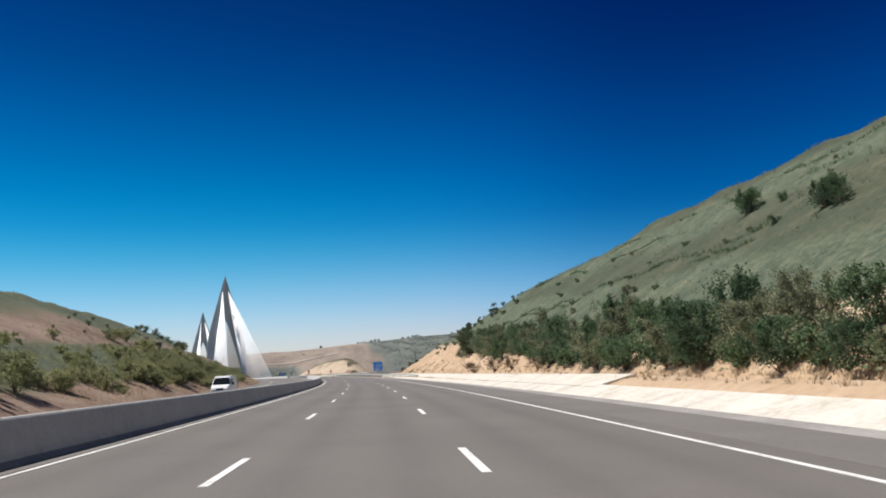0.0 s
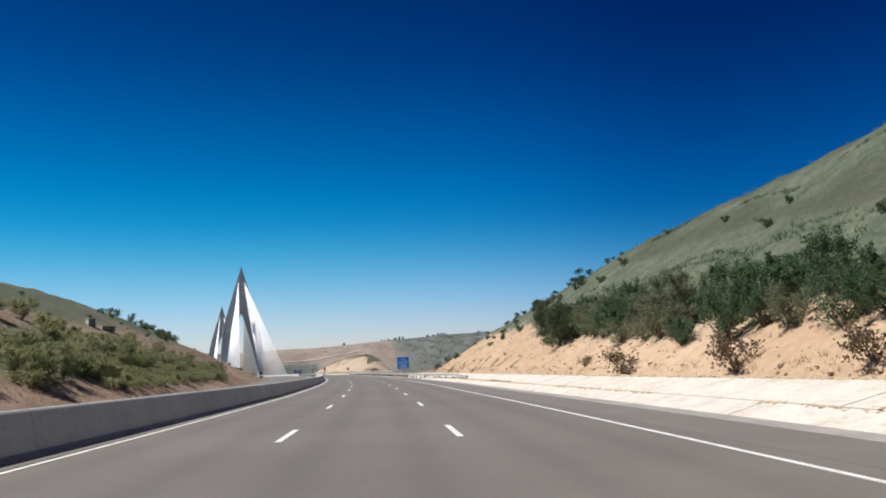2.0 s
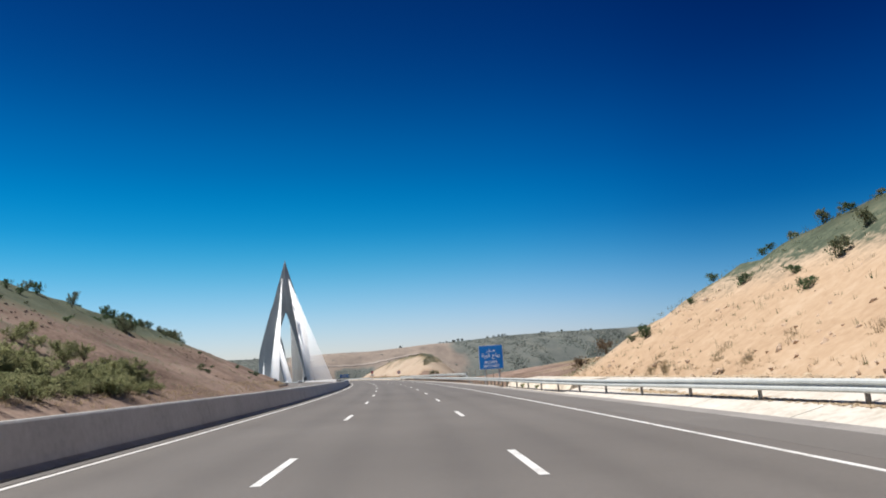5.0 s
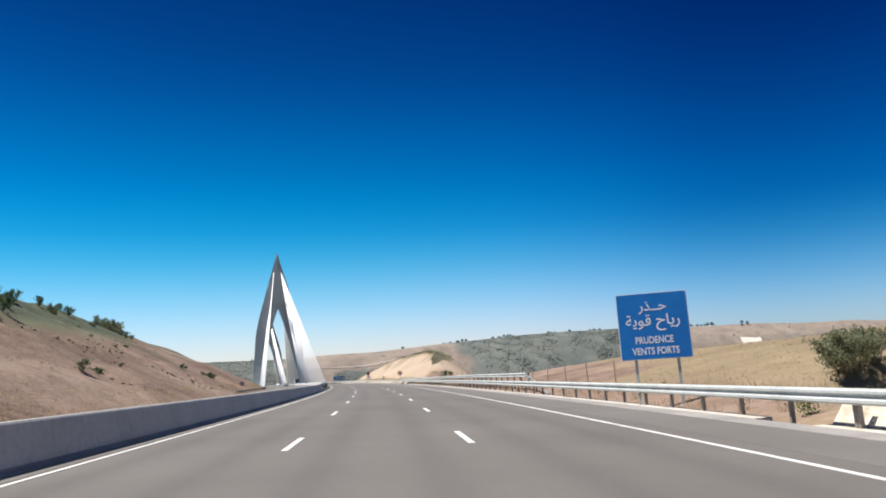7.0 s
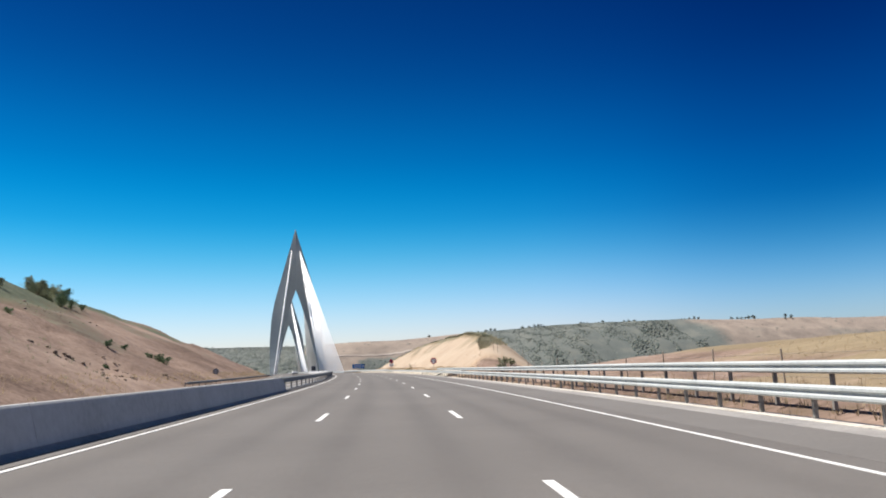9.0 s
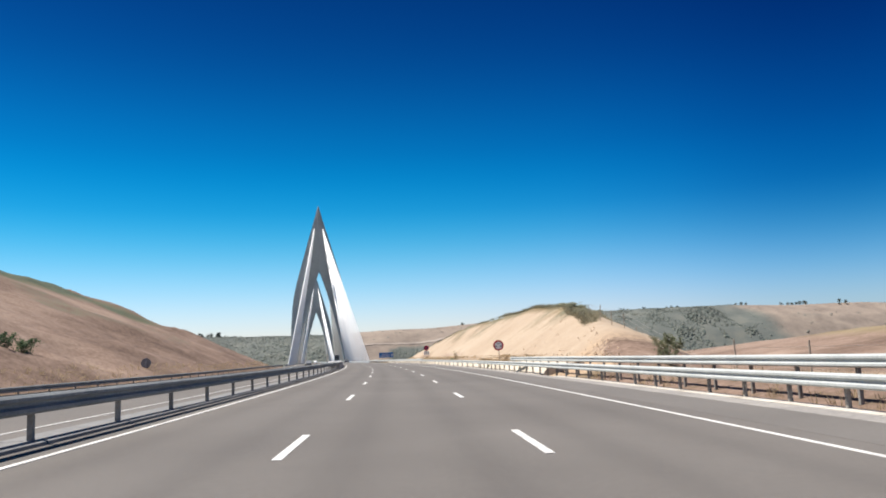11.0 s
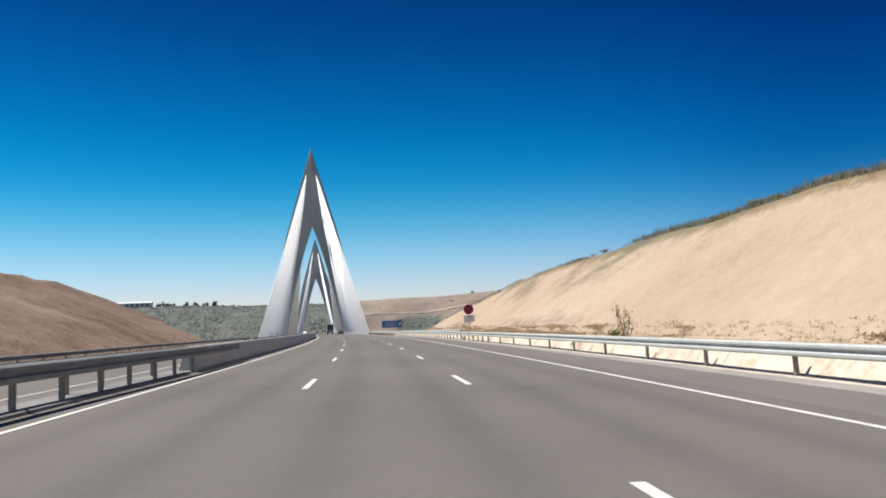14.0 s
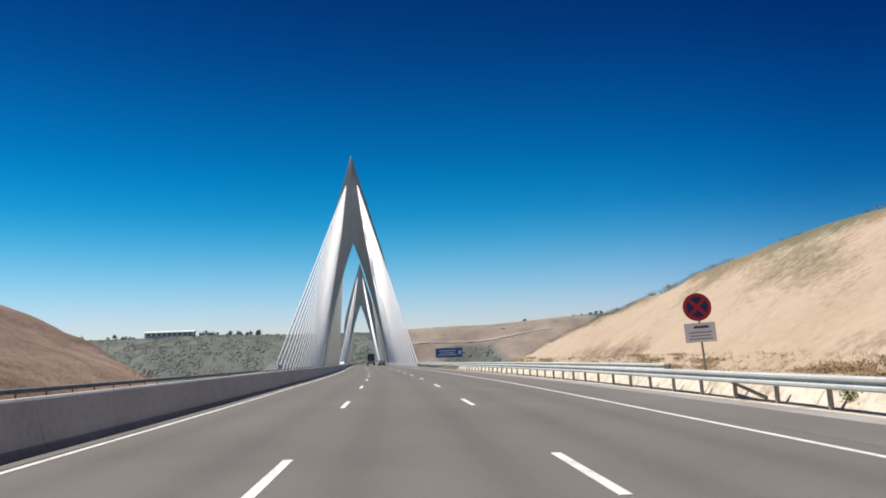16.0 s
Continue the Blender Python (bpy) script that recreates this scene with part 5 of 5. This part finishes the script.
s_ = np.concatenate([rng.uniform(90, 172, 420), rng.uniform(300, 335, 300), rng.uniform(46, 100, 350)])
top_ = np.interp(s_, RIGHT_S, RIGHT_H)
l_ = TOE_R + 0.2 + rng.random(len(s_)) ** 1.4 * np.maximum(top_, 0.5) / SLOPE_R * np.where(s_ < 105, 0.2, np.where(s_ < 200, 0.55, 0.95))
keep = rough2(s_ * 1.5, l_, 8, 3, 61) > -0.1
v, f = clods(rng, s_[keep], l_[keep], rng.uniform(0.03, 0.13, keep.sum()) * np.where(s_[keep] > 200, 0.55, 1.0))
stuff("clods", v, f, ROCK, "loose stones and clods on the sandy cutting", "stones")

# silt and straw caught between the slabs, and earth spilt over their upper edge
SILT = worn("silt", [(0.3, 0.22, 0.14), (0.43, 0.33, 0.22), (0.52, 0.41, 0.29)], (0.6, 6.0), (0.9, 0.98), bump=0.6, bump_scale=14)
s_ = np.concatenate([rng.uniform(104, 150, 1900), rng.uniform(60, 104, 500)])
l_ = 9.97 + rng.normal(size=len(s_)) * 0.07
keep = rough2(s_, l_ * 0.2, 7, 3, 91) > np.where(s_ > 112, -0.35, 0.05)
v, f = clods(rng, s_[keep], l_[keep], rng.uniform(0.04, 0.12, keep.sum()), 0.3, 0.12)
v[:, 2] += 0.17
s_ = rng.uniform(46, 160, 1500)
l_ = 12.03 + np.abs(rng.normal(size=1500)) * 0.1 - 0.28 * np.maximum(rough2(s_, s_ * 0, 6, 3, 93), 0) * rng.random(1500)
v2, f2 = clods(rng, s_, l_, rng.uniform(0.06, 0.2, 1500), 0.45, 0.14)
v2[:, 2] += 0.1
stuff("silt", np.concatenate([v, v2]), np.concatenate([f, f2 + len(v)]), SILT, "brown silt caught between and above the ditch slabs", "earth")
s_ = rng.uniform(100, 150, 700)
l_ = 9.99 + rng.normal(size=700) * 0.06
keep = rough2(s_, l_ * 0.2, 5, 3, 95) > 0.1
v, f = tufts(rng, s_[keep], l_[keep], rng.uniform(0.05, 0.16, keep.sum()), 7, 0.1)
v[:, 2] += 0.18
# dry growth down the runnels of the sand face
run_ = np.array([115.5, 119, 121.5, 126, 131.5, 134, 137, 141, 143.5, 147.5, 151, 154])
pick = rng.integers(0, len(run_), 1500)
up = rng.random(1500) ** 1.5
s_ = run_[pick] + rng.normal(size=1500) * 0.3 + up * (2.6 + 0.8 * np.sin(pick * 2.1))
l_ = TOE_R + 0.15 + up * np.array([2.4, 1.2, 2.8, 1.6, 2.9, 1.1, 2.0, 2.6, 1.3, 2.2, 1.0, 1.7])[pick] + 0.9 * (pick % 3 == 0)
keep = rough2(s_ * 2, l_, 2.5, 3, 97) > 0.0
v2, f2 = tufts(rng, s_[keep], l_[keep], rng.uniform(0.06, 0.24, keep.sum()), 6, 0.2)
stuff("runnel_growth", np.concatenate([v, v2]), np.concatenate([f, f2 + len(v)]), leaf_material("runnel_growth", (0.26, 0.215, 0.135), (0.4, 0.33, 0.21), (0.52, 0.43, 0.285)), "dry olive and straw growth in runnels of the sand face", "grass")

# broken earth on the left-hand bank
EARTH_CLOD = worn("broken_earth", [(0.12, 0.088, 0.066), (0.215, 0.16, 0.122), (0.3, 0.235, 0.185)], (0.6, 5.0), (0.9, 0.98), bump=0.7, bump_scale=12)
s_ = rng.uniform(165, 345, 5200)
l_ = rng.uniform(-50, -23.5, 5200)
keep = (rough2(s_ * 0.6, l_, 9, 3, 85) > 0.12) & (l_ > -23.5 - 27 * rng.random(5200))
v, f = clods(rng, s_[keep], l_[keep], rng.uniform(0.1, 1.0, keep.sum()) ** 2 * 0.26 + 0.05, 0.7, 0.12)
stuff("earth_clods", v, f, EARTH_CLOD, "broken brown earth and clods on the eroded bank", "earth")

# ---- far woods ----
rng = np.random.default_rng(5)
n = 110000
s_ = rng.uniform(1080, 1440, n)
l_ = rng.uniform(-900, 1300, n)
x_, y_ = plan(s_, l_)
z_ = land(s_, l_)
dens = wooded(s_, l_, x_, y_, z_)
keep = (dens > 0.25 * rng.random(n)) | (rng.random(n) < 0.015)


def crowns(rng, s, lat, r, tall):
    """Low domes of foliage that lie on the slope."""
    bm = bmesh.new()
    bmesh.ops.create_icosphere(bm, subdivisions=1, radius=1)
    base = np.array([q.co[:] for q in bm.verts])
    fc = np.array([[q.index for q in p.verts] for p in bm.faces])
    bm.free()
    n = len(s)
    off = base[None] * (1 + 0.14 * rng.normal(size=(n, len(base), 1))) * r[:, None, None] * rng.uniform(0.7, 1.3, (n, 1, 3))
    ds, dl = off[..., 0], off[..., 1]
    x, y = plan(s[:, None] + ds, lat[:, None] + dl)
    rise_s = (land(s + 5, lat) - land(s - 5, lat)) / 10
    rise_l = (land(s, lat + 5) - land(s, lat - 5)) / 10
    z = land(s, lat)[:, None] + rise_s[:, None] * ds + rise_l[:, None] * dl + np.maximum(off[..., 2], -0.3) * tall
    return np.stack([x, y, z], -1).reshape(-1, 3), (fc[None] + (np.arange(n) * len(base))[:, None, None]).reshape(-1, 3)


v, f = crowns(rng, s_[keep], l_[keep], rng.uniform(0.35, 1.0, keep.sum()) ** 2 * 1.5 + 0.5, 0.22)
# foliage greyer and bluer than near leaves, with distance haze in its colour
HAZED_LEAF = leaf_material("far_wood", (0.066, 0.088, 0.077), (0.12, 0.139, 0.117), (0.2, 0.203, 0.163), 0.0)
far_woods = stuff("far_woods", v, f, HAZED_LEAF, "scattered dark trees over the far valley side", "woods")
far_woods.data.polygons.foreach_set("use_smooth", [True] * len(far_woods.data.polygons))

# ---- fence along the top of the cutting and round the field ----
FENCE_POST = worn("fence_post_wood", [(0.2, 0.16, 0.125), (0.31, 0.262, 0.21), (0.42, 0.365, 0.3)], (2.0, 14.0), (0.8, 0.95), bump=0.4)
WIRE = material("fence_wire", (0.36, 0.34, 0.3), 0.6, 0.3)


def fence_lat(s):
    return float(np.interp(s, [200, 290, 312, 327, 327.1, 345, 365, 400, 460], [13.0, 13.6, 18.2, 18.6, 27.0, 28.0, 28.5, 28.5, 26.0]))


fence = thing("wire_fence", "thin post and wire fence along the cutting top", "fence")
fp = bpy.data.meshes.new("post")
bm = boxes(((0, 0, 0.85), (0.06, 0.06, 2.1), 0))
bmesh.ops.bevel(bm, geom=bm.edges[:], offset=0.015, segments=1, affect="EDGES")
bm.to_mesh(fp)
bm.free()
fp.materials.append(FENCE_POST)
rnd = random.Random(3)
spots = []
s = 204.0
while s < 455:
    l = fence_lat(s)
    x, y = plan(s, l)
    q = part_mesh("post", fp, fence)
    z = ground_at(s, l)
    q.matrix_basis = pose(float(x), float(y), z, rnd.uniform(-3, 3), rnd.uniform(-3, 3), rnd.uniform(0, 90)) @ Matrix.Diagonal((1, 1, rnd.uniform(0.85, 1.08) * (0.76 if s < 300 else 0.7), 1))
    spots.append(Vector((float(x), float(y), z)))
    s += 5.3 if s < 290 else 316.2 - s if s < 316 else 3.3 if s < 327 else 9.0
for h in (0.45, 0.85, 1.2):
    v, f = [], []
    for a, b in zip(spots, spots[1:]):
        rv, rf = rod(a + Vector((0, 0, h)), b + Vector((0, 0, h)), 0.006, 3)
        f += [tuple(i + len(v) for i in q) for q in rf]
        v += rv
    part_mesh("wire", mesh_from("wire", v, f, [WIRE]), fence)

# ---- vehicles ----
CAR_WHITE = worn("white_car_paint", [(0.7, 0.7, 0.7), (0.78, 0.78, 0.78)], (0.8, 5.0), (0.25, 0.4), bump=0)
CAR_GREY = worn("grey_car_paint", [(0.16, 0.17, 0.18), (0.22, 0.23, 0.24)], (0.8, 5.0), (0.25, 0.4), bump=0)
GLASS = material("dark_glass", (0.02, 0.025, 0.03), 0.08, 0.0, 0.6)
TYRE = worn("tyre_rubber", [(0.015, 0.015, 0.015), (0.03, 0.03, 0.03)], (3.0, 20.0), (0.8, 0.95))
LAMP_RED = material("tail_lamp", (0.35, 0.01, 0.01), 0.25)
LAMP_CLEAR = material("head_lamp", (0.75, 0.75, 0.75), 0.15)
CANVAS = worn("lorry_canvas", [(0.06, 0.065, 0.07), (0.1, 0.105, 0.11)], (0.8, 6.0), (0.7, 0.9), bump=0.2)


def loft(sections, bevel=0.05):
    """A body through (y, half width low, half width high, z low, z waist, z top) sections, its length along y."""
    bm = bmesh.new()
    rings = []
    for y, wl, wh, z0, z1, z2 in sections:
        rings.append([bm.verts.new(p) for p in ((-wl * 0.94, y, z0), (-wl, y, (z0 + z1) / 2), (-wl * 0.98, y, z1), (-wh, y, z2), (wh, y, z2), (wl * 0.98, y, z1), (wl, y, (z0 + z1) / 2), (wl * 0.94, y, z0))])
    for a, b in zip(rings, rings[1:]):
        for i in range(8):
            j = (i + 1) % 8
            bm.faces.new((a[i], a[j], b[j], b[i]))
    bm.faces.new(rings[0][::-1])
    bm.faces.new(rings[-1])
    bmesh.ops.recalc_face_normals(bm, faces=bm.faces)
    bmesh.ops.bevel(bm, geom=[e for e in bm.edges if e.calc_face_angle(0) > 0.5], offset=bevel, segments=2, affect="EDGES")
    return bm


def wheel(parent, x, y, r, w):
    tyre = part("wheel", shifted(disc(r, w, 24, hole=r * 0.62), 0, 0, 0), TYRE, parent, "black tyre on a grey rim")
    tyre.matrix_basis = pose(x, y, r, 0, 0, 90)
    part("rim", disc(r * 0.63, w * 0.8, 20), STEEL, tyre)


def panel_van(m):
    """Small white van; its nose points to +y."""
    t = thing("van", "small white panel van on the oncoming carriageway", "van", m=m)
    part("body", loft([(-2.15, 0.84, 0.74, 0.35, 1.05, 1.84), (0.2, 0.87, 0.74, 0.28, 1.05, 1.88), (0.95, 0.87, 0.70, 0.28, 1.05, 1.78), (1.35, 0.86, 0.78, 0.28, 1.0, 1.12), (2.0, 0.80, 0.72, 0.3, 0.85, 0.98), (2.15, 0.74, 0.66, 0.35, 0.7, 0.8)], 0.06), CAR_WHITE, t, "white painted body")
    bm = bmesh.new()
    bm.faces.new([bm.verts.new(p) for p in ((-0.74, 1.42, 1.13), (0.74, 1.42, 1.13), (0.64, 1.02, 1.72), (-0.64, 1.02, 1.72))])
    bmesh.ops.solidify(bm, geom=bm.faces[:], thickness=-0.03)
    part("windscreen", bm, GLASS, t)
    for sx in (-1, 1):
        part("side_window", boxes(((sx * 0.835, 0.62, 1.36), (0.03, 0.72, 0.44), 0)), GLASS, t)
        part("mirror", boxes(((sx * 0.98, 0.95, 1.18), (0.16, 0.12, 0.24), 0)), TYRE, t)
        part("head_lamp", boxes(((sx * 0.58, 2.06, 0.76), (0.3, 0.1, 0.18), 0)), LAMP_CLEAR, t)
        wheel(t, sx * 0.76, 1.35, 0.31, 0.2)
        wheel(t, sx * 0.76, -1.35, 0.31, 0.2)
    part("grille", boxes(((0, 2.15, 0.72), (0.62, 0.04, 0.14), 0)), TYRE, t)
    part("bumper", boxes(((0, 2.13, 0.45), (1.5, 0.14, 0.2), 0)), TYRE, t)
    return t


def saloon(m, paint, label):
    """A car that drives away; its nose points to +y."""
    t = thing("car", label, "car", "cars", m=m)
    part("body", loft([(-2.1, 0.78, 0.70, 0.32, 0.75, 0.92), (-1.75, 0.86, 0.74, 0.25, 0.85, 1.02), (-1.3, 0.87, 0.62, 0.22, 0.9, 1.42), (0.1, 0.87, 0.62, 0.22, 0.92, 1.46), (0.95, 0.87, 0.70, 0.22, 0.9, 0.98), (1.95, 0.82, 0.7, 0.28, 0.7, 0.82), (2.1, 0.74, 0.64, 0.35, 0.6, 0.7)], 0.05), paint, t)
    bm = bmesh.new()
    bm.faces.new([bm.verts.new(p) for p in ((-0.68, -1.76, 1.0), (0.68, -1.76, 1.0), (0.58, -1.38, 1.38), (-0.58, -1.38, 1.38))])
    bmesh.ops.solidify(bm, geom=bm.faces[:], thickness=0.03)
    part("rear_window", bm, GLASS, t)
    for sx in (-1, 1):
        part("side_window", boxes(((sx * 0.765, -0.45, 1.16), (0.03, 1.5, 0.3), sx * 28)), GLASS, t)
        part("tail_lamp", boxes(((sx * 0.64, -2.06, 0.78), (0.26, 0.08, 0.16), 0)), LAMP_RED, t)
        wheel(t, sx * 0.76, 1.3, 0.31, 0.2)
        wheel(t, sx * 0.76, -1.3, 0.31, 0.2)
    part("number_plate", boxes(((0, -2.12, 0.62), (0.5, 0.02, 0.11), 0)), SIGN_WHITE, t, "blank pale plate")
    part("bumper", boxes(((0, -2.12, 0.42), (1.5, 0.1, 0.18), 0)), TYRE, t)
    return t


def lorry(m):
    t = thing("lorry", "white box lorry with a dark rear driving towards the bridge", "lorry", m=m)
    part("chassis", boxes(((0, 0, 0.85), (0.9, 8.4, 0.25), 0)), TYRE, t)
    bm = boxes(((0, -1.0, 2.35), (2.5, 6.6, 2.7), 0))
    bmesh.ops.bevel(bm, geom=bm.edges[:], offset=0.05, segments=2, affect="EDGES")
    part("box_body", bm, CAR_WHITE, t, "white box with rounded edges")
    part("rear_door", boxes(((-0.53, -4.32, 2.42), (1.0, 0.05, 2.2), 0)), CANVAS, t)
    part("rear_door", boxes(((0.53, -4.32, 2.42), (1.0, 0.05, 2.2), 0)), CANVAS, t)
    part("cab", loft([(2.5, 1.2, 1.1, 0.6, 1.7, 2.9), (3.6, 1.22, 1.1, 0.55, 1.7, 2.9), (4.3, 1.2, 1.0, 0.5, 1.5, 2.6)], 0.08), CAR_WHITE, t)
    part("windscreen", boxes(((0, 4.24, 2.1), (2.0, 0.06, 0.8), 0)), GLASS, t)
    part("rear_bumper", boxes(((0, -4.25, 0.62), (2.3, 0.12, 0.16), 0)), STEEL, t)
    for sx in (-1, 1):
        part("tail_lamp", boxes(((sx * 1.0, -4.33, 0.82), (0.34, 0.06, 0.14), 0)), LAMP_RED, t)
        part("mud_flap", boxes(((sx * 0.9, -3.4, 0.6), (0.5, 0.04, 0.6), 0)), TYRE, t)
        for yy in (3.4, -1.9, -2.95):
            wheel(t, sx * 1.02, yy, 0.5, 0.32)
    return t


def drive(s, lat, turn=0.0):
    p = at(s, lat)
    return pose(p.x, p.y, p.z + 0.006, 0, 0, heading(s) + turn)


panel_van(drive(69, -12.9, 180))
lorry(drive(612, 0.2))
saloon(drive(566, 2.4), CAR_GREY, "dark grey hatchback following the lorry")
saloon(drive(640, -9.6, 180), CAR_WHITE, "white car coming off the bridge")
saloon(drive(470, -13.2, 180), CAR_GREY, "grey car on the oncoming carriageway")

# ---- small works on the hillsides ----
for s, lat, w, d, h, nm in ((182.3, -45.6, 1.3, 1.2, 1.3, 0), (185.5, -43.8, 2.4, 1.6, 0.9, 1)):
    x, y = plan(s, lat)
    t = thing("drain_box", "weathered pale concrete drain box on the bank", "drain", "drain boxes", m=pose(float(x), float(y), ground_at(s, lat) - 0.2, 0, 0, heading(s) + 40))
    part("wall", boxes(((-w / 2 + 0.08, 0, h / 2), (0.16, d, h), 0)), PALE_CONCRETE, t)
    part("wall", boxes(((w / 2 - 0.08, 0, h / 2), (0.16, d, h), 0)), PALE_CONCRETE, t)
    part("wall", boxes(((0, d / 2 - 0.08, h / 2), (w - 0.33, 0.16, h), 0)), PALE_CONCRETE, t)
    part("cover", boxes(((0, 0, h + 0.08), (w + 0.1, d + 0.1, 0.15), 0)), PALE_CONCRETE, t, "slab cover")

x, y = plan(317, 90)
slab = thing("concrete_apron", "pale sloping concrete apron on the golden field", "slab", m=pose(float(x), float(y), ground_at(317, 90) + 0.1, 24, 6, heading(316) - 20))
part("slab", boxes(((0, 0, 0), (4.2, 5.2, 0.3), 0)), PALE_CONCRETE, slab)
part("kerb", boxes(((2.0, 0, 0.25), (0.25, 5.2, 0.3), 0)), PALE_CONCRETE, slab)

# ---- long building on the far ridge ----
HALL_WHITE = worn("whitewash", [(0.6, 0.6, 0.58), (0.72, 0.72, 0.7)], (0.05, 0.6), (0.8, 0.95), bump=0)
x, y = plan(1408, -268)
hall = thing("farm_hall", "long low white hall on the far ridge", "building", m=pose(float(x), float(y), ground_at(1408, -268) + 0.5, 0, 0, heading(1100) + 4))
part("wall", boxes(((0, 0, 3.0), (64, 14, 6.4), 0)), HALL_WHITE, hall)
bm = bmesh.new()
pts = [(-33, -7.8, 6.2), (33, -7.8, 6.2), (33, 0, 8.2), (-33, 0, 8.2), (33, 7.8, 6.2), (-33, 7.8, 6.2)]
vs = [bm.verts.new(p) for p in pts]
for q in ((0, 1, 2, 3), (3, 2, 4, 5), (0, 3, 5), (1, 4, 2), (0, 5, 4, 1)):
    bm.faces.new([vs[i] for i in q])
part("roof", bm, HALL_WHITE, hall, "pale sheet roof")
for k in range(9):
    w_ = part("window", boxes(((-27 + k * 6.75, -7.05, 3.2), (3.2, 0.3, 3.0), 0)), GLASS, hall)

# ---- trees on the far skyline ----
FAR_TREES = [tree(60 + k, 9.0, 9.0, 420, 1.1, HAZED_LEAF, clear=0.15) for k in range(3)]
rnd = random.Random(21)
SKYLINE = [(1560, -250), (1560, -180), (1560, -40), (1565, 60), (1545, 150), (1530, 250), (1520, 330), (1480, 420), (1460, 520), (1440, 600), (1420, 700), (1400, 790), (1370, 880)]
for s, lat in SKYLINE:
    for k in range(rnd.randint(1, 2) if 40 < lat < 300 else rnd.randint(3, 9)):
        plant(FAR_TREES[rnd.randrange(3)], "tree", "distant dark tree in a row on the skyline", "tree", "skyline trees", s + rnd.uniform(-6, 6), lat + 6.5 * k + rnd.uniform(-2, 2), rnd.uniform(0.5, 0.95), rnd.uniform(0, 360), rnd.uniform(0.6, 0.9))
for k in range(34):
    plant(FAR_TREES[rnd.randrange(3)], "tree", "distant dark tree beside the white hall", "tree", "skyline trees", 1445 + rnd.uniform(-10, 20), rnd.uniform(-238, -150) if k < 22 else rnd.uniform(-410, -325), rnd.uniform(0.45, 0.95), rnd.uniform(0, 360), rnd.uniform(0.7, 1.0))

# ---- dirt track across the far valley side ----
TRACK_EARTH = worn("track_earth", [(0.26, 0.215, 0.18), (0.33, 0.28, 0.24), (0.39, 0.335, 0.29)], (0.02, 0.3), (0.9, 0.98), bump=0)
track = []
for l_ in np.arange(55, 250, 6.0):
    s_ = np.arange(1090, 1400, 2.0)
    z_ = land(s_, np.full_like(s_, l_))
    hit = np.argmax(z_ > 19 + 0.07 * (l_ - 55) + 3 * math.sin(l_ / 31))
    track.append((float(s_[hit]), float(l_)))
v, f = [], []
for k, (s_, l_) in enumerate(track):
    for d in (-2.0, 2.0):
        x, y = plan(s_ + d, l_)
        v.append((float(x), float(y), ground_at(s_ + d, l_) + 0.7))
    for d in (2.0, -2.0):
        x, y = plan(s_ + d, l_)
        v.append((float(x), float(y), ground_at(s_ + d, l_) - 1.0))
    if k:
        a = 4 * k
        f += [(a - 4 + q, a - 4 + (q + 1) % 4, a + (q + 1) % 4, a + q) for q in range(4)]
tagged(new("dirt_track", mesh_from("dirt_track", v, f, [TRACK_EARTH])), "pale dirt track across the far hillside", "track", kind="structure")

# ---- sloping ends of the second rails ----
def rail_end(stations, post_s, post_lat, post_z, tall, label):
    """A beam that dips from (s, lat, z) to (s, lat, z), with one short post."""
    end = thing("rail_end", label, "guard rail", "rail ends")
    v, f, k = [], [], len(WAVE)
    for s_, l_, z_ in stations:
        for x_, w_ in WAVE:
            px, py = plan(s_, l_ - x_)
            v.append((float(px), float(py), float(lift(s_) + z_ + w_ * 0.55)))
    n = len(stations) - 1
    for j in range(n):
        for q in range(k):
            f.append((j * k + q, j * k + (q + 1) % k, (j + 1) * k + (q + 1) % k, (j + 1) * k + q))
    f += [tuple(range(k - 1, -1, -1)), tuple(n * k + q for q in range(k))]
    part_mesh("beam", mesh_from("beam", v, f, [SHADED_DULL_STEEL]), end)
    q = part_mesh("post", POST, end)
    px, py = plan(post_s, post_lat)
    q.matrix_basis = pose(float(px), float(py), float(lift(post_s)) + post_z, 0, 0, heading(post_s)) @ Matrix.Diagonal((1, 1, tall, 1))


rail_end([(311.5, 9.36, 0.22), (312.3, 9.2, 0.02), (313.3, 8.98, -0.16)], 311.9, 9.42, -0.2, 0.6, "short steel rail end sloping down to the slabs")
rail_end([(213.35, 10.03, 0.84), (211.6, 10.0, 0.62), (209.4, 9.93, 0.22), (206.6, 9.84, -0.28)], 211.0, 10.12, -0.1, 0.7, "steel rail end dipping into the dry grass")
